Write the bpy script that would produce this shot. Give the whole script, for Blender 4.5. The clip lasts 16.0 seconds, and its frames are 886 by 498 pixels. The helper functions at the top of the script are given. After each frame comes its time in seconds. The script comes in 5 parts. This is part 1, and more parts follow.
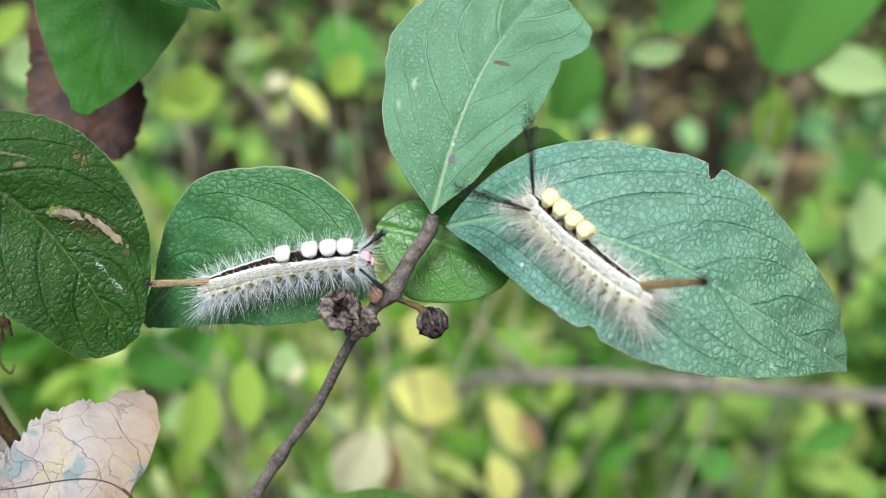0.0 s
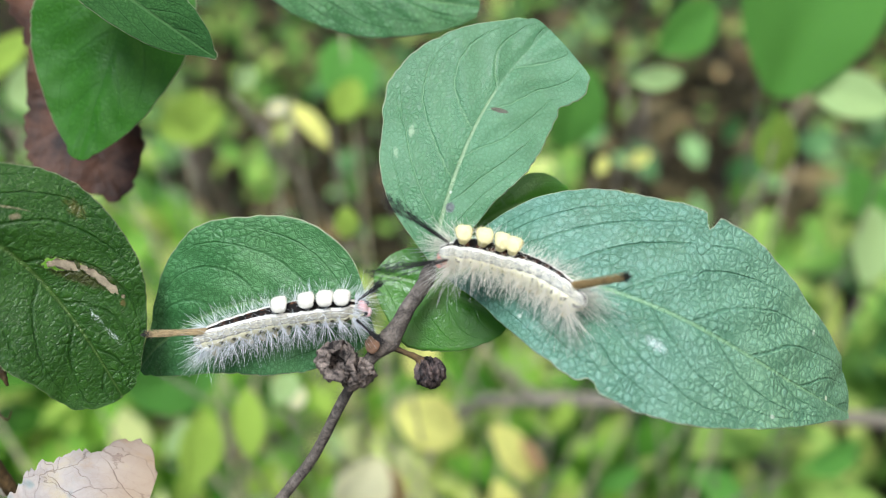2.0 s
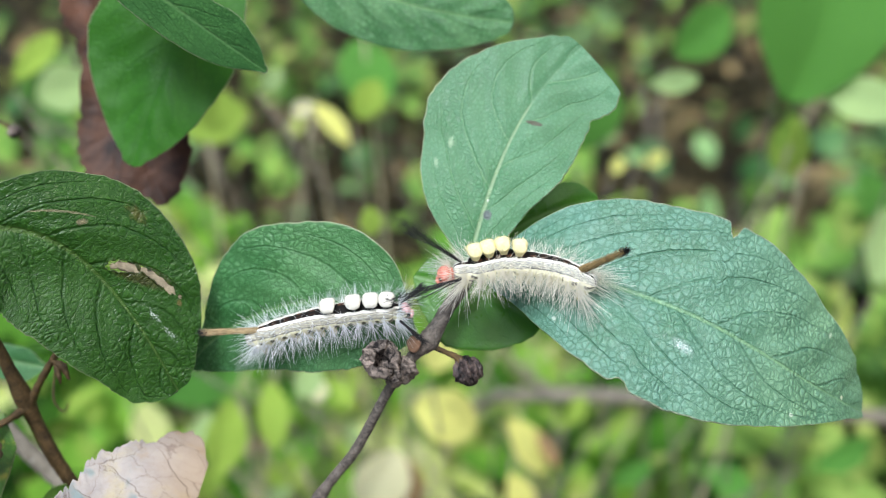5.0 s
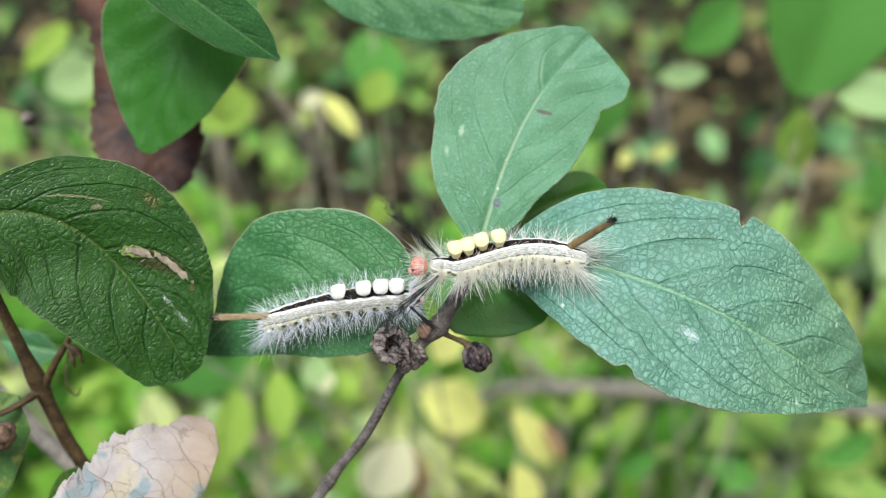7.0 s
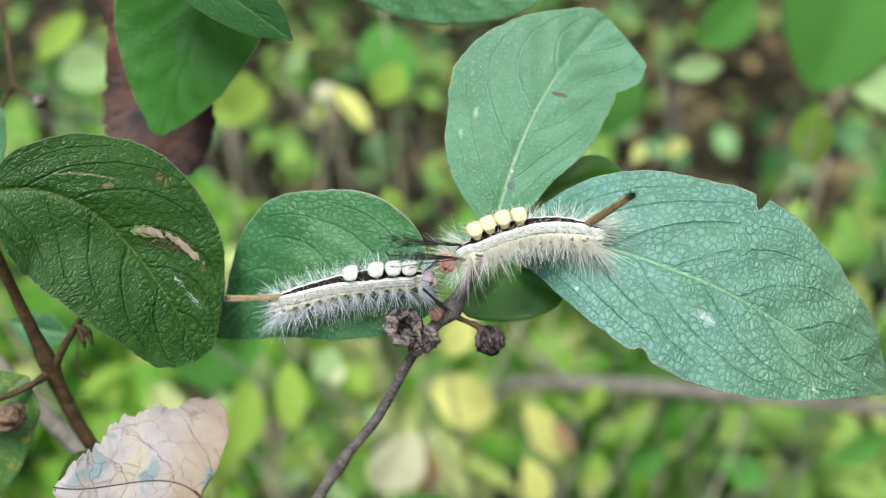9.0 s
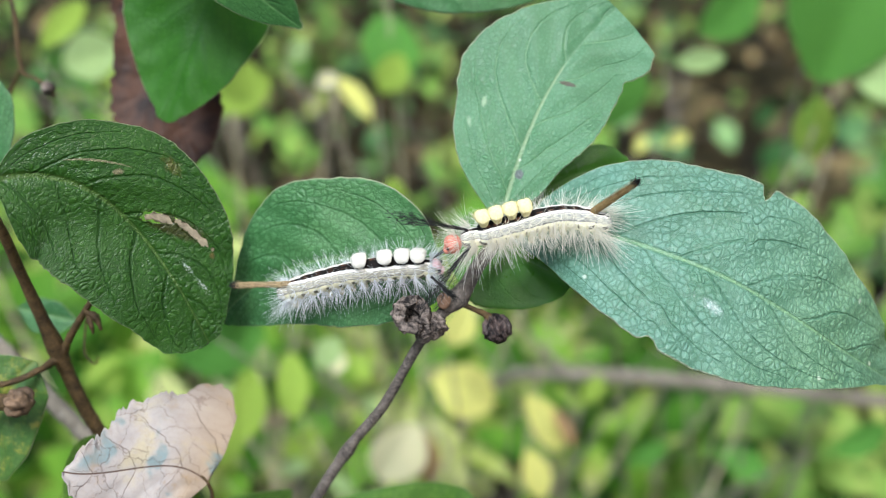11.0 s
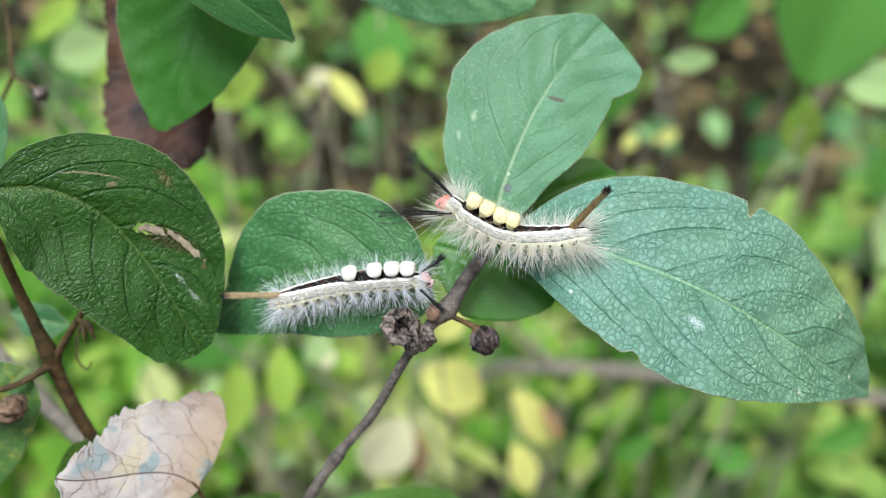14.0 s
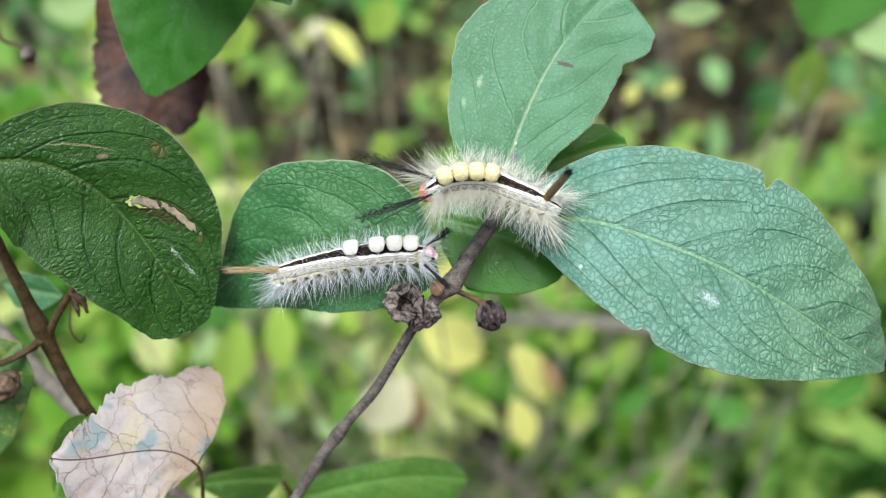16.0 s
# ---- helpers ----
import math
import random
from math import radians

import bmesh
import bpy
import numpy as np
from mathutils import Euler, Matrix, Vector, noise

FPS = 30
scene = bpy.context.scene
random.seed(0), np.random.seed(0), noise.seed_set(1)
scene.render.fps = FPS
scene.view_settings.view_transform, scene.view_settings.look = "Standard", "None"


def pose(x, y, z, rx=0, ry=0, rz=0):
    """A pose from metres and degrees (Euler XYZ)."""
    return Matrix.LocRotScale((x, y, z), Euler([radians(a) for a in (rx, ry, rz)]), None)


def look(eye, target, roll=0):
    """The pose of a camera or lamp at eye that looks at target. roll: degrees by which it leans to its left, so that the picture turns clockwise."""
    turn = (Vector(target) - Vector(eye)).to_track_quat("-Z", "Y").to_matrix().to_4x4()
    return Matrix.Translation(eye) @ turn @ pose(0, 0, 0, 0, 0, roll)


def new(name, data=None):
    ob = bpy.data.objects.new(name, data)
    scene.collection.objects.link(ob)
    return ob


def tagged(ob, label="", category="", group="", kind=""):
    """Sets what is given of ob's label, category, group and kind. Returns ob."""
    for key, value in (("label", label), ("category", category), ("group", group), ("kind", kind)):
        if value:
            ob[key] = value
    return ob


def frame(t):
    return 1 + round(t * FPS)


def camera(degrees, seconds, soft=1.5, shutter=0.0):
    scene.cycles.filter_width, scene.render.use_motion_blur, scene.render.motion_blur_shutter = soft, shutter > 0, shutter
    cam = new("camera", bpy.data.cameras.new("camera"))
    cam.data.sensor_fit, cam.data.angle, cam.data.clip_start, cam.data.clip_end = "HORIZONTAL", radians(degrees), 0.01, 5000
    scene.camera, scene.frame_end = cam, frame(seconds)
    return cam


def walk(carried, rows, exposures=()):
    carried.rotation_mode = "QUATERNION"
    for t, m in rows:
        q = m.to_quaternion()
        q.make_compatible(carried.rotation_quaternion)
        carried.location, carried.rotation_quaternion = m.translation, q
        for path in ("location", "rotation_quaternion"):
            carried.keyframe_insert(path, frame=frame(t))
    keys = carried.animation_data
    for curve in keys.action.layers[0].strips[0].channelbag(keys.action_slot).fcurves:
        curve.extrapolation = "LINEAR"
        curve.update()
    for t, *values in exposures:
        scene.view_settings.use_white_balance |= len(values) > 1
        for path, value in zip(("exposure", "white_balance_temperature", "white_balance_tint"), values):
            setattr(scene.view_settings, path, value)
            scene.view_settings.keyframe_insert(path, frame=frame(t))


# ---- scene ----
cam = camera(45, 16.0, soft=1.0)
cam.data.dof.use_dof = True
cam.data.dof.focus_distance = 0.164
cam.data.dof.aperture_fstop = 12.0
PATH = [
    (0, (0.00000, -0.13856, 0.98000), (0.00000, 0.00000, 0.90000), 0.00),
    (0.5, (-0.00097, -0.13858, 0.98098), (-0.00082, 0.00040, 0.90171), -0.07),
    (1, (-0.00045, -0.13902, 0.98202), (-0.00052, 0.00039, 0.90352), -0.11),
    (1.5, (-0.00069, -0.13703, 0.98282), (-0.00115, 0.00254, 0.90459), 0.01),
    (2, (0.00108, -0.13490, 0.98439), (0.00040, 0.00456, 0.90596), -0.30),
    (2.5, (-0.00107, -0.13498, 0.98507), (-0.00184, 0.00445, 0.90659), -0.32),
    (3, (-0.00215, -0.13830, 0.98775), (-0.00352, 0.00108, 0.90921), -0.50),
    (3.5, (-0.00336, -0.14076, 0.98923), (-0.00535, -0.00125, 0.91093), -0.32),
    (6, (-0.00366, -0.14333, 0.99108), (-0.00560, -0.00480, 0.91105), -0.02),
    (6.5, (-0.00338, -0.14417, 0.99025), (-0.00579, -0.00572, 0.91009), -0.01),
    (7, (-0.00439, -0.14464, 0.99079), (-0.00708, -0.00613, 0.91074), 0.07),
    (7.5, (-0.00463, -0.14420, 0.99048), (-0.00803, -0.00547, 0.91085), 0.03),
    (8, (-0.00297, -0.14362, 0.99010), (-0.00701, -0.00518, 0.91000), -0.08),
    (8.5, (-0.00416, -0.14482, 0.98928), (-0.00825, -0.00649, 0.90898), 0.02),
    (9, (-0.00475, -0.14473, 0.98758), (-0.00907, -0.00627, 0.90751), 0.14),
    (11.5, (-0.00752, -0.14646, 0.98736), (-0.01133, -0.00872, 0.90605), 0.84),
    (12, (-0.00882, -0.14752, 0.98640), (-0.01206, -0.00954, 0.90547), 1.31),
    (12.5, (-0.00807, -0.14852, 0.98574), (-0.01109, -0.01036, 0.90510), 1.38),
    (13, (-0.00597, -0.14921, 0.98711), (-0.00904, -0.01099, 0.90657), 1.37),
    (13.5, (-0.00587, -0.14927, 0.98923), (-0.00831, -0.01108, 0.90863), 1.49),
    (14, (-0.00619, -0.14568, 0.99256), (-0.00867, -0.00890, 0.90960), 1.31),
    (14.5, (-0.00936, -0.14347, 0.99620), (-0.01145, -0.00829, 0.91064), 1.45),
    (15, (-0.01043, -0.13973, 0.99427), (-0.01277, -0.00516, 0.90775), 1.50),
    (15.5, (-0.00721, -0.13884, 0.99298), (-0.00915, -0.00512, 0.90514), 1.23),
    (16, (-0.00780, -0.13821, 0.99309), (-0.00942, -0.00585, 0.90321), 1.40),
]
walk(cam, [(t, look(eye, target, roll)) for t, eye, target, roll in PATH], exposures=[(0, 0.62), (16, 0.62)])

# ---- sky and sun: soft light under a thin overcast ----
world = bpy.data.worlds.new("sky")
world.use_nodes = True
scene.world = world
sky = world.node_tree.nodes.new("ShaderNodeTexSky")
sky.sky_type = "NISHITA"
sky.sun_disc = False
sky.air_density, sky.dust_density, sky.ozone_density = 1.0, 5.0, 1.0
sky.sun_elevation, sky.sun_rotation = radians(62), radians(150)
world.node_tree.links.new(sky.outputs[0], world.node_tree.nodes["Background"].inputs[0])
world.node_tree.nodes["Background"].inputs[1].default_value = 0.105
sun = new("sun", bpy.data.lights.new("sun", "SUN"))
sun.data.energy, sun.data.angle, sun.data.color = 2.75, radians(22), (0.92, 0.99, 1.09)
sun.matrix_world = look((-0.5, -0.8, 2.6), (0, 0, 0.9))

MM = 0.001
SPRIG = pose(0, 0, 0.9, 60, 0, 0)  # the sprigs lean back: x to the right, y up along them, z out of the leaves; millimetres


# ---- materials ----
class Tree:
    """Short forms for the nodes of one material."""

    def __init__(self, name):
        self.mat = bpy.data.materials.new(name)
        self.mat.use_nodes = True
        self.t = self.mat.node_tree
        self.shader = self.t.nodes["Principled BSDF"]
        self.out = self.t.nodes["Material Output"]

    def put(self, socket, value):
        if isinstance(value, bpy.types.NodeSocket):
            self.t.links.new(value, socket)
        elif isinstance(value, tuple) and len(value) == 3 and socket.type == "RGBA":
            socket.default_value = (*value, 1)
        else:
            socket.default_value = value

    def math(self, op, a, b=0.0, c=0.0):
        n = self.t.nodes.new("ShaderNodeMath")
        n.operation = op
        for socket, v in zip(n.inputs, (a, b, c)):
            self.put(socket, v)
        return n.outputs[0]

    def span(self, v, lo, hi, a=0.0, b=1.0):
        n = self.t.nodes.new("ShaderNodeMapRange")
        n.interpolation_type = "SMOOTHSTEP"
        for socket, value in zip(n.inputs, (v, lo, hi, a, b)):
            self.put(socket, value)
        return n.outputs[0]

    def mix(self, f, a, b, blend="MIX"):
        n = self.t.nodes.new("ShaderNodeMix")
        n.data_type, n.blend_type = "RGBA", blend
        self.put(n.inputs[0], f), self.put(n.inputs[6], a), self.put(n.inputs[7], b)
        return n.outputs[2]

    def noise_tex(self, where, scale, detail=4.0, rough=0.55, warp=0.0):
        n = self.t.nodes.new("ShaderNodeTexNoise")
        self.put(n.inputs["Vector"], where)
        for key, v in (("Scale", scale), ("Detail", detail), ("Roughness", rough), ("Distortion", warp)):
            n.inputs[key].default_value = v
        return n.outputs["Fac"]

    def cells(self, where, scale, feature="DISTANCE_TO_EDGE", even=1.0):
        n = self.t.nodes.new("ShaderNodeTexVoronoi")
        n.feature = feature
        self.put(n.inputs["Vector"], where)
        n.inputs["Scale"].default_value = scale
        n.inputs["Randomness"].default_value = even
        return n.outputs["Distance"]

    def ramp(self, v, *stops):
        n = self.t.nodes.new("ShaderNodeValToRGB")
        self.put(n.inputs[0], v)
        e = n.color_ramp.elements
        while len(e) < len(stops):
            e.new(0.5)
        for one, (at, colour) in zip(e, stops):
            one.position, one.color = at, (*colour, 1)
        return n.outputs[0]

    def coords(self, kind):
        return self.t.nodes.new("ShaderNodeTexCoord").outputs[kind]

    def uv(self, layer):
        n = self.t.nodes.new("ShaderNodeUVMap")
        n.uv_map = layer
        return n.outputs[0]

    def split(self, v):
        n = self.t.nodes.new("ShaderNodeSeparateXYZ")
        self.put(n.inputs[0], v)
        return n.outputs[0], n.outputs[1]

    def join(self, x, y):
        n = self.t.nodes.new("ShaderNodeCombineXYZ")
        self.put(n.inputs[0], x), self.put(n.inputs[1], y)
        return n.outputs[0]

    def island(self):
        return self.t.nodes.new("ShaderNodeNewGeometry").outputs["Random Per Island"]

    def bump(self, height, distance, strength=1.0):
        n = self.t.nodes.new("ShaderNodeBump")
        self.put(n.inputs["Height"], height)
        n.inputs["Distance"].default_value, n.inputs["Strength"].default_value = distance, strength
        self.put(self.shader.inputs["Normal"], n.outputs[0])
        return n.outputs[0]

    def finish(self, colour, rough=0.6, level=0.5, glow_through=0.0, through_colour=None):
        self.put(self.shader.inputs["Base Color"], colour)
        self.put(self.shader.inputs["Roughness"], rough)
        self.put(self.shader.inputs["Specular IOR Level"], level)
        if glow_through > 0:
            back = self.t.nodes.new("ShaderNodeBsdfTranslucent")
            self.put(back.inputs[0], colour if through_colour is None else through_colour)
            both = self.t.nodes.new("ShaderNodeMixShader")
            both.inputs[0].default_value = glow_through
            self.t.links.new(self.shader.outputs[0], both.inputs[1])
            self.t.links.new(back.outputs[0], both.inputs[2])
            self.t.links.new(both.outputs[0], self.out.inputs[0])
        return self.mat


def leaf_material(name, deep, light, vein, net, rough=0.42, level=0.5, spots=(), period=7.5, rib=0.35, through_leaf=0.1, tip=None, reach=0.55, rib_end=900.0, grid=1.0, rib_mix=0.7, crease=1.0, side_tone=0.3, long=60.0, specks=0.35, mesh=0.85, smooth=(-2.0, -1.0), side_paint=None, frost=(), rim=0.5, tip_tone=None, smudge=0.0):
    """A living leaf: midrib, arched side veins, a net of small veins between raised cells, a pale rim.
    spots: (along, across, half length, half width, turn, colour, soft) in millimetres on the blade."""
    m = Tree(name)
    place, edge = m.uv("blade"), m.uv("edge")
    s, a = m.split(place)
    far = m.math("ABSOLUTE", a)
    wob = m.noise_tex(place, 0.12, 3)
    u, f = m.split(edge)
    arch = m.math("ADD", m.math("MULTIPLY", f, 0.42), m.math("MULTIPLY", m.math("POWER", m.math("MINIMUM", f, 1.0), 3.0), 0.58))
    q = m.math("MULTIPLY", m.math("SUBTRACT", u, m.math("MULTIPLY", arch, reach)), long)
    q = m.math("ADD", q, m.math("MULTIPLY", wob, 2.4))
    q = m.math("ADD", q, m.math("MULTIPLY", m.math("SIGN", a), period * 0.22))
    side = m.math("PINGPONG", q, period / 2)
    ridge = m.span(side, 0.06, 0.26, 1.0, 0.0)
    side = m.span(side, 0.08, 0.6, 1.0, 0.0)
    fade = m.math("MULTIPLY", m.span(far, 0.1, 0.6), m.span(f, 0.72, 0.97, 1.0, 0.0))
    side, ridge = m.math("MULTIPLY", side, fade), m.math("MULTIPLY", ridge, fade)
    slim = m.math("DIVIDE", far, m.math("MAXIMUM", m.math("SUBTRACT", 1.15, m.math("DIVIDE", s, long * 1.2)), 0.25))
    mid = m.math("MULTIPLY", m.span(slim, 0.16, rib + 0.3, 1.0, 0.0), m.span(s, rib_end, rib_end + 2.5, 1.0, 0.15))
    bent = m.join(m.math("ADD", s, m.math("MULTIPLY", m.noise_tex(place, 0.45, 1), 0.8)), m.math("ADD", a, m.math("MULTIPLY", m.noise_tex(m.join(a, s), 0.45, 1), 0.8)))
    cell = m.cells(bent, 0.88 * grid, even=0.85)
    fine = m.cells(bent, 2.4 * grid)
    tone = m.noise_tex(place, 0.07, 5, 0.6)
    patchy = m.span(m.noise_tex(m.join(a, s), 0.11, 3), 0.35, 0.65, 0.45, 1.0)
    puff = m.math("MULTIPLY", patchy, m.span(s, smooth[0], smooth[1], 0.35, 1.0))
    colour = m.ramp(tone, (0.37, deep), (0.63, light))
    # Lighter, yellower green from one station along the blade to the next.
    if tip_tone:
        colour = m.mix(m.math("MULTIPLY", m.span(s, tip_tone[0], tip_tone[1]), m.span(tone, 0.35, 0.65, 0.5, 0.95)), colour, tip_tone[2])
    line = m.math("MULTIPLY", m.span(cell, 0.0, 0.2, 1.0, 0.0), m.math("ADD", m.math("MULTIPLY", patchy, 0.6), 0.4))
    colour = m.mix(m.math("MULTIPLY", m.span(cell, 0.10, 0.42), 0.5), colour, light)
    colour = m.mix(m.math("MULTIPLY", line, mesh), colour, net)
    colour = m.mix(m.math("MULTIPLY", m.span(fine, 0.0, 0.10, 1.0, 0.0), 0.3 * mesh), colour, net)
    colour = m.mix(m.math("MULTIPLY", side, 0.36), colour, net)
    colour = m.mix(m.math("MULTIPLY", ridge, side_tone), colour, side_paint or vein)
    colour = m.mix(m.math("MULTIPLY", mid, rib_mix), colour, vein)
    if tip:
        colour = m.mix(m.math("MULTIPLY", m.span(m.noise_tex(place, 0.22, 6, 0.75), 0.5, 0.66), 0.55), colour, tip)
    for x, y, lx, ly, turn, paint, soft in spots:
        dx, dy = m.math("SUBTRACT", s, x), m.math("SUBTRACT", a, y)
        c, k = math.cos(radians(turn)), math.sin(radians(turn))
        ex = m.math("DIVIDE", m.math("ADD", m.math("MULTIPLY", dx, c), m.math("MULTIPLY", dy, k)), lx)
        ey = m.math("DIVIDE", m.math("SUBTRACT", m.math("MULTIPLY", dy, c), m.math("MULTIPLY", dx, k)), ly)
        d = m.math("SQRT", m.math("ADD", m.math("MULTIPLY", ex, ex), m.math("MULTIPLY", ey, ey)))
        d = m.math("ADD", d, m.math("MULTIPLY", m.math("SUBTRACT", m.noise_tex(place, 1.3, 5, 0.75), 0.5), 2.2 * soft + 0.5))
        colour = m.mix(m.span(d, 0.85 - 0.75 * soft, 1.1, 0.92 - 0.3 * soft, 0.0), colour, paint)
    speck = m.span(m.noise_tex(place, 3.2, 3, 0.8), 0.70, 0.76)
    colour = m.mix(m.math("MULTIPLY", speck, specks), colour, (0.55, 0.6, 0.5))
    for x, y, lx, ly, turn in frost:
        c, k = math.cos(radians(turn)), math.sin(radians(turn))
        dx, dy = m.math("SUBTRACT", s, x), m.math("SUBTRACT", a, y)
        ex = m.math("DIVIDE", m.math("ADD", m.math("MULTIPLY", dx, c), m.math("MULTIPLY", dy, k)), lx)
        ey = m.math("DIVIDE", m.math("SUBTRACT", m.math("MULTIPLY", dy, c), m.math("MULTIPLY", dx, k)), ly)
        d = m.math("SQRT", m.math("ADD", m.math("MULTIPLY", ex, ex), m.math("MULTIPLY", ey, ey)))
        flecks = m.span(m.math("ADD", m.noise_tex(place, 3.4, 4, 0.75), m.math("MULTIPLY", m.span(d, 0.1, 1.1, 1.0, 0.0), 0.11)), 0.62, 0.67)
        colour = m.mix(m.span(m.math("ADD", d, m.math("MULTIPLY", m.noise_tex(place, 1.1, 4, 0.7), 0.9)), 0.5, 1.5, smudge, 0.0), colour, (0.50, 0.62, 0.62))
        colour = m.mix(m.math("MULTIPLY", flecks, m.span(d, 0.7, 1.25, 0.9, 0.0)), colour, (0.66, 0.74, 0.70))
    colour = m.mix(m.span(f, 0.983, 0.993, 0.0, rim), colour, (0.46, 0.44, 0.30))
    h = m.math("MULTIPLY", m.span(cell, -0.08, 0.42), puff)
    h = m.math("ADD", h, m.math("MULTIPLY", m.span(fine, 0.0, 0.3), 0.28))
    h = m.math("SUBTRACT", h, m.math("MULTIPLY", side, 0.75))
    h = m.math("SUBTRACT", h, m.math("MULTIPLY", mid, 0.8))
    h = m.math("ADD", h, m.math("MULTIPLY", m.noise_tex(place, 3.0, 3), 0.25))
    m.bump(h, 0.0002 * crease, 1.0)
    r = m.math("ADD", rough, m.math("MULTIPLY", m.math("SUBTRACT", tone, 0.5), 0.25))
    return m.finish(colour, r, level, through_leaf, m.mix(0.5, colour, (0.25, 0.45, 0.05)))


def plain_leaf(name, stops, rough=0.45, glow_through=0.34, litter=False, clumps=False):
    """Leaves that stay out of focus: each one its own tone; clumps also paints lit and shaded groups."""
    m = Tree(name)
    where = m.coords("Object")
    # With clumps, noise puts lit groups and dark gaps into the leaf colour.
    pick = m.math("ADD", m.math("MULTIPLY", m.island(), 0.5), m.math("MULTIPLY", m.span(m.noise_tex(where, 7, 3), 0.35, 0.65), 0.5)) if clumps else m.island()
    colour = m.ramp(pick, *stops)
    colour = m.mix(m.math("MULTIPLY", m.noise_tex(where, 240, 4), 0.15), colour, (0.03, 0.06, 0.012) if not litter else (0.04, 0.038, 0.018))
    m.bump(m.noise_tex(where, 300, 3), 0.0006, 0.6)
    return m.finish(colour, rough, 0.1, glow_through)


def bark(name, dark, pale, scale=1.0, rough=0.85, lichen=0.5, cut=(0.35, 0.62)):
    m = Tree(name)
    where = m.coords("Object")
    ridges = m.noise_tex(where, 700 * scale, 6, 0.7, 0.6)
    blot = m.noise_tex(where, 160 * scale, 4, 0.6)
    colour = m.ramp(m.math("ADD", m.math("MULTIPLY", ridges, 0.6), m.math("MULTIPLY", blot, 0.4)), (cut[0], dark), (cut[1], pale))
    colour = m.mix(m.span(m.noise_tex(where, 420 * scale, 3, 0.8), 0.62, 0.72, 0.0, lichen), colour, (0.42, 0.42, 0.38))
    m.bump(ridges, 0.0004, 1.0)
    return m.finish(colour, rough, 0.3)


def solid(name, colour, spread=0.2, scale=900.0, rough=0.6, level=0.4, relief=0.0001, glow_through=0.0):
    m = Tree(name)
    where = m.coords("Object")
    grain = m.noise_tex(where, scale, 5, 0.65)
    dark = tuple(c * (1 - spread) for c in colour)
    lit = tuple(min(1.0, c * (1 + spread)) for c in colour)
    m.bump(grain, relief)
    return m.finish(m.ramp(grain, (0.3, dark), (0.7, lit)), rough, level, glow_through)


MAT = {}
MAT["blade_wide"] = leaf_material("leaf_blade_wide", (0.098, 0.245, 0.148), (0.152, 0.330, 0.250), (0.22, 0.40, 0.19), (0.032, 0.130, 0.070), 0.4, 0.6,
    spots=((15.9, -7.6, 0.5, 0.35, 0, (0.6, 0.68, 0.58), 0.6), (70, 0.6, 0.5, 0.4, 0, (0.7, 0.75, 0.55), 0.5), (58, -6.5, 0.45, 0.4, 0, (0.6, 0.7, 0.55), 0.5), (63, 9.0, 0.5, 0.7, 0, (0.55, 0.66, 0.5), 0.7)),
    frost=((36.5, -5.4, 2.6, 1.2, -6),), period=11.0, reach=0.52, rib_mix=0.5, grid=1.05, long=79.0, side_tone=0.3, side_paint=(0.028, 0.12, 0.05), mesh=0.74, crease=1.0, smudge=0.35, tip_tone=(30.0, 66.0, (0.215, 0.40, 0.20)), smooth=(8.0, 40.0))
MAT["blade_upper"] = leaf_material("leaf_blade_upper", (0.056, 0.192, 0.076), (0.088, 0.252, 0.120), (0.31, 0.43, 0.24), (0.032, 0.130, 0.048), 0.45, 0.55,
    spots=((26.7, -2.2, 1.5, 0.42, -75, (0.05, 0.032, 0.018), 0.1), (9.0, -0.8, 0.95, 0.8, 0, (0.085, 0.09, 0.105), 0.25), (18.3, 8.9, 1.0, 0.6, 20, (0.30, 0.44, 0.27), 0.8), (14.5, 9.9, 0.9, 0.5, 30, (0.28, 0.42, 0.26), 0.8), (11.4, -0.2, 0.3, 0.25, 0, (0.6, 0.66, 0.55), 0.5)), period=8.5, reach=0.6, rib=0.22, rib_end=28.0, grid=1.55, side_tone=0.45, side_paint=(0.17, 0.35, 0.16), long=43.0, rib_mix=0.55, mesh=0.5, crease=0.5, smooth=(32.0, 18.0))
MAT["blade_dark"] = leaf_material("leaf_blade_dark", (0.021, 0.081, 0.008), (0.033, 0.109, 0.013), (0.11, 0.18, 0.045), (0.007, 0.042, 0.004), 0.34, 0.42,
    spots=((12.8, 4.6, 4.6, 0.22, 25, (0.26, 0.24, 0.14), 0.5), (15.7, 4.7, 0.9, 0.5, 60, (0.24, 0.2, 0.12), 0.6), (20.3, 10.8, 1.8, 1.2, 0, (0.10, 0.085, 0.02), 0.9), (26.8, 4.9, 6.2, 1.7, 33, (0.045, 0.045, 0.012), 0.35), (33.6, 7.2, 0.6, 0.5, 0, (0.16, 0.11, 0.04), 0.6)),
    frost=((33.0, 2.8, 2.6, 0.7, 6), (36.8, 3.4, 2.9, 0.75, 12)), period=8.0, reach=0.5, rib_mix=0.4, crease=0.9, grid=0.95, long=46.0, side_tone=0.25, side_paint=(0.008, 0.05, 0.004), mesh=0.45, rim=0.25)
MAT["blade_mid"] = leaf_material("leaf_blade_mid", (0.044, 0.165, 0.050), (0.082, 0.225, 0.080), (0.17, 0.31, 0.12), (0.014, 0.075, 0.016), 0.42, 0.36, period=9.0, reach=0.55, rib_mix=0.45, side_tone=0.3, side_paint=(0.02, 0.10, 0.025), mesh=0.62, crease=0.6, grid=1.15, long=48.0)
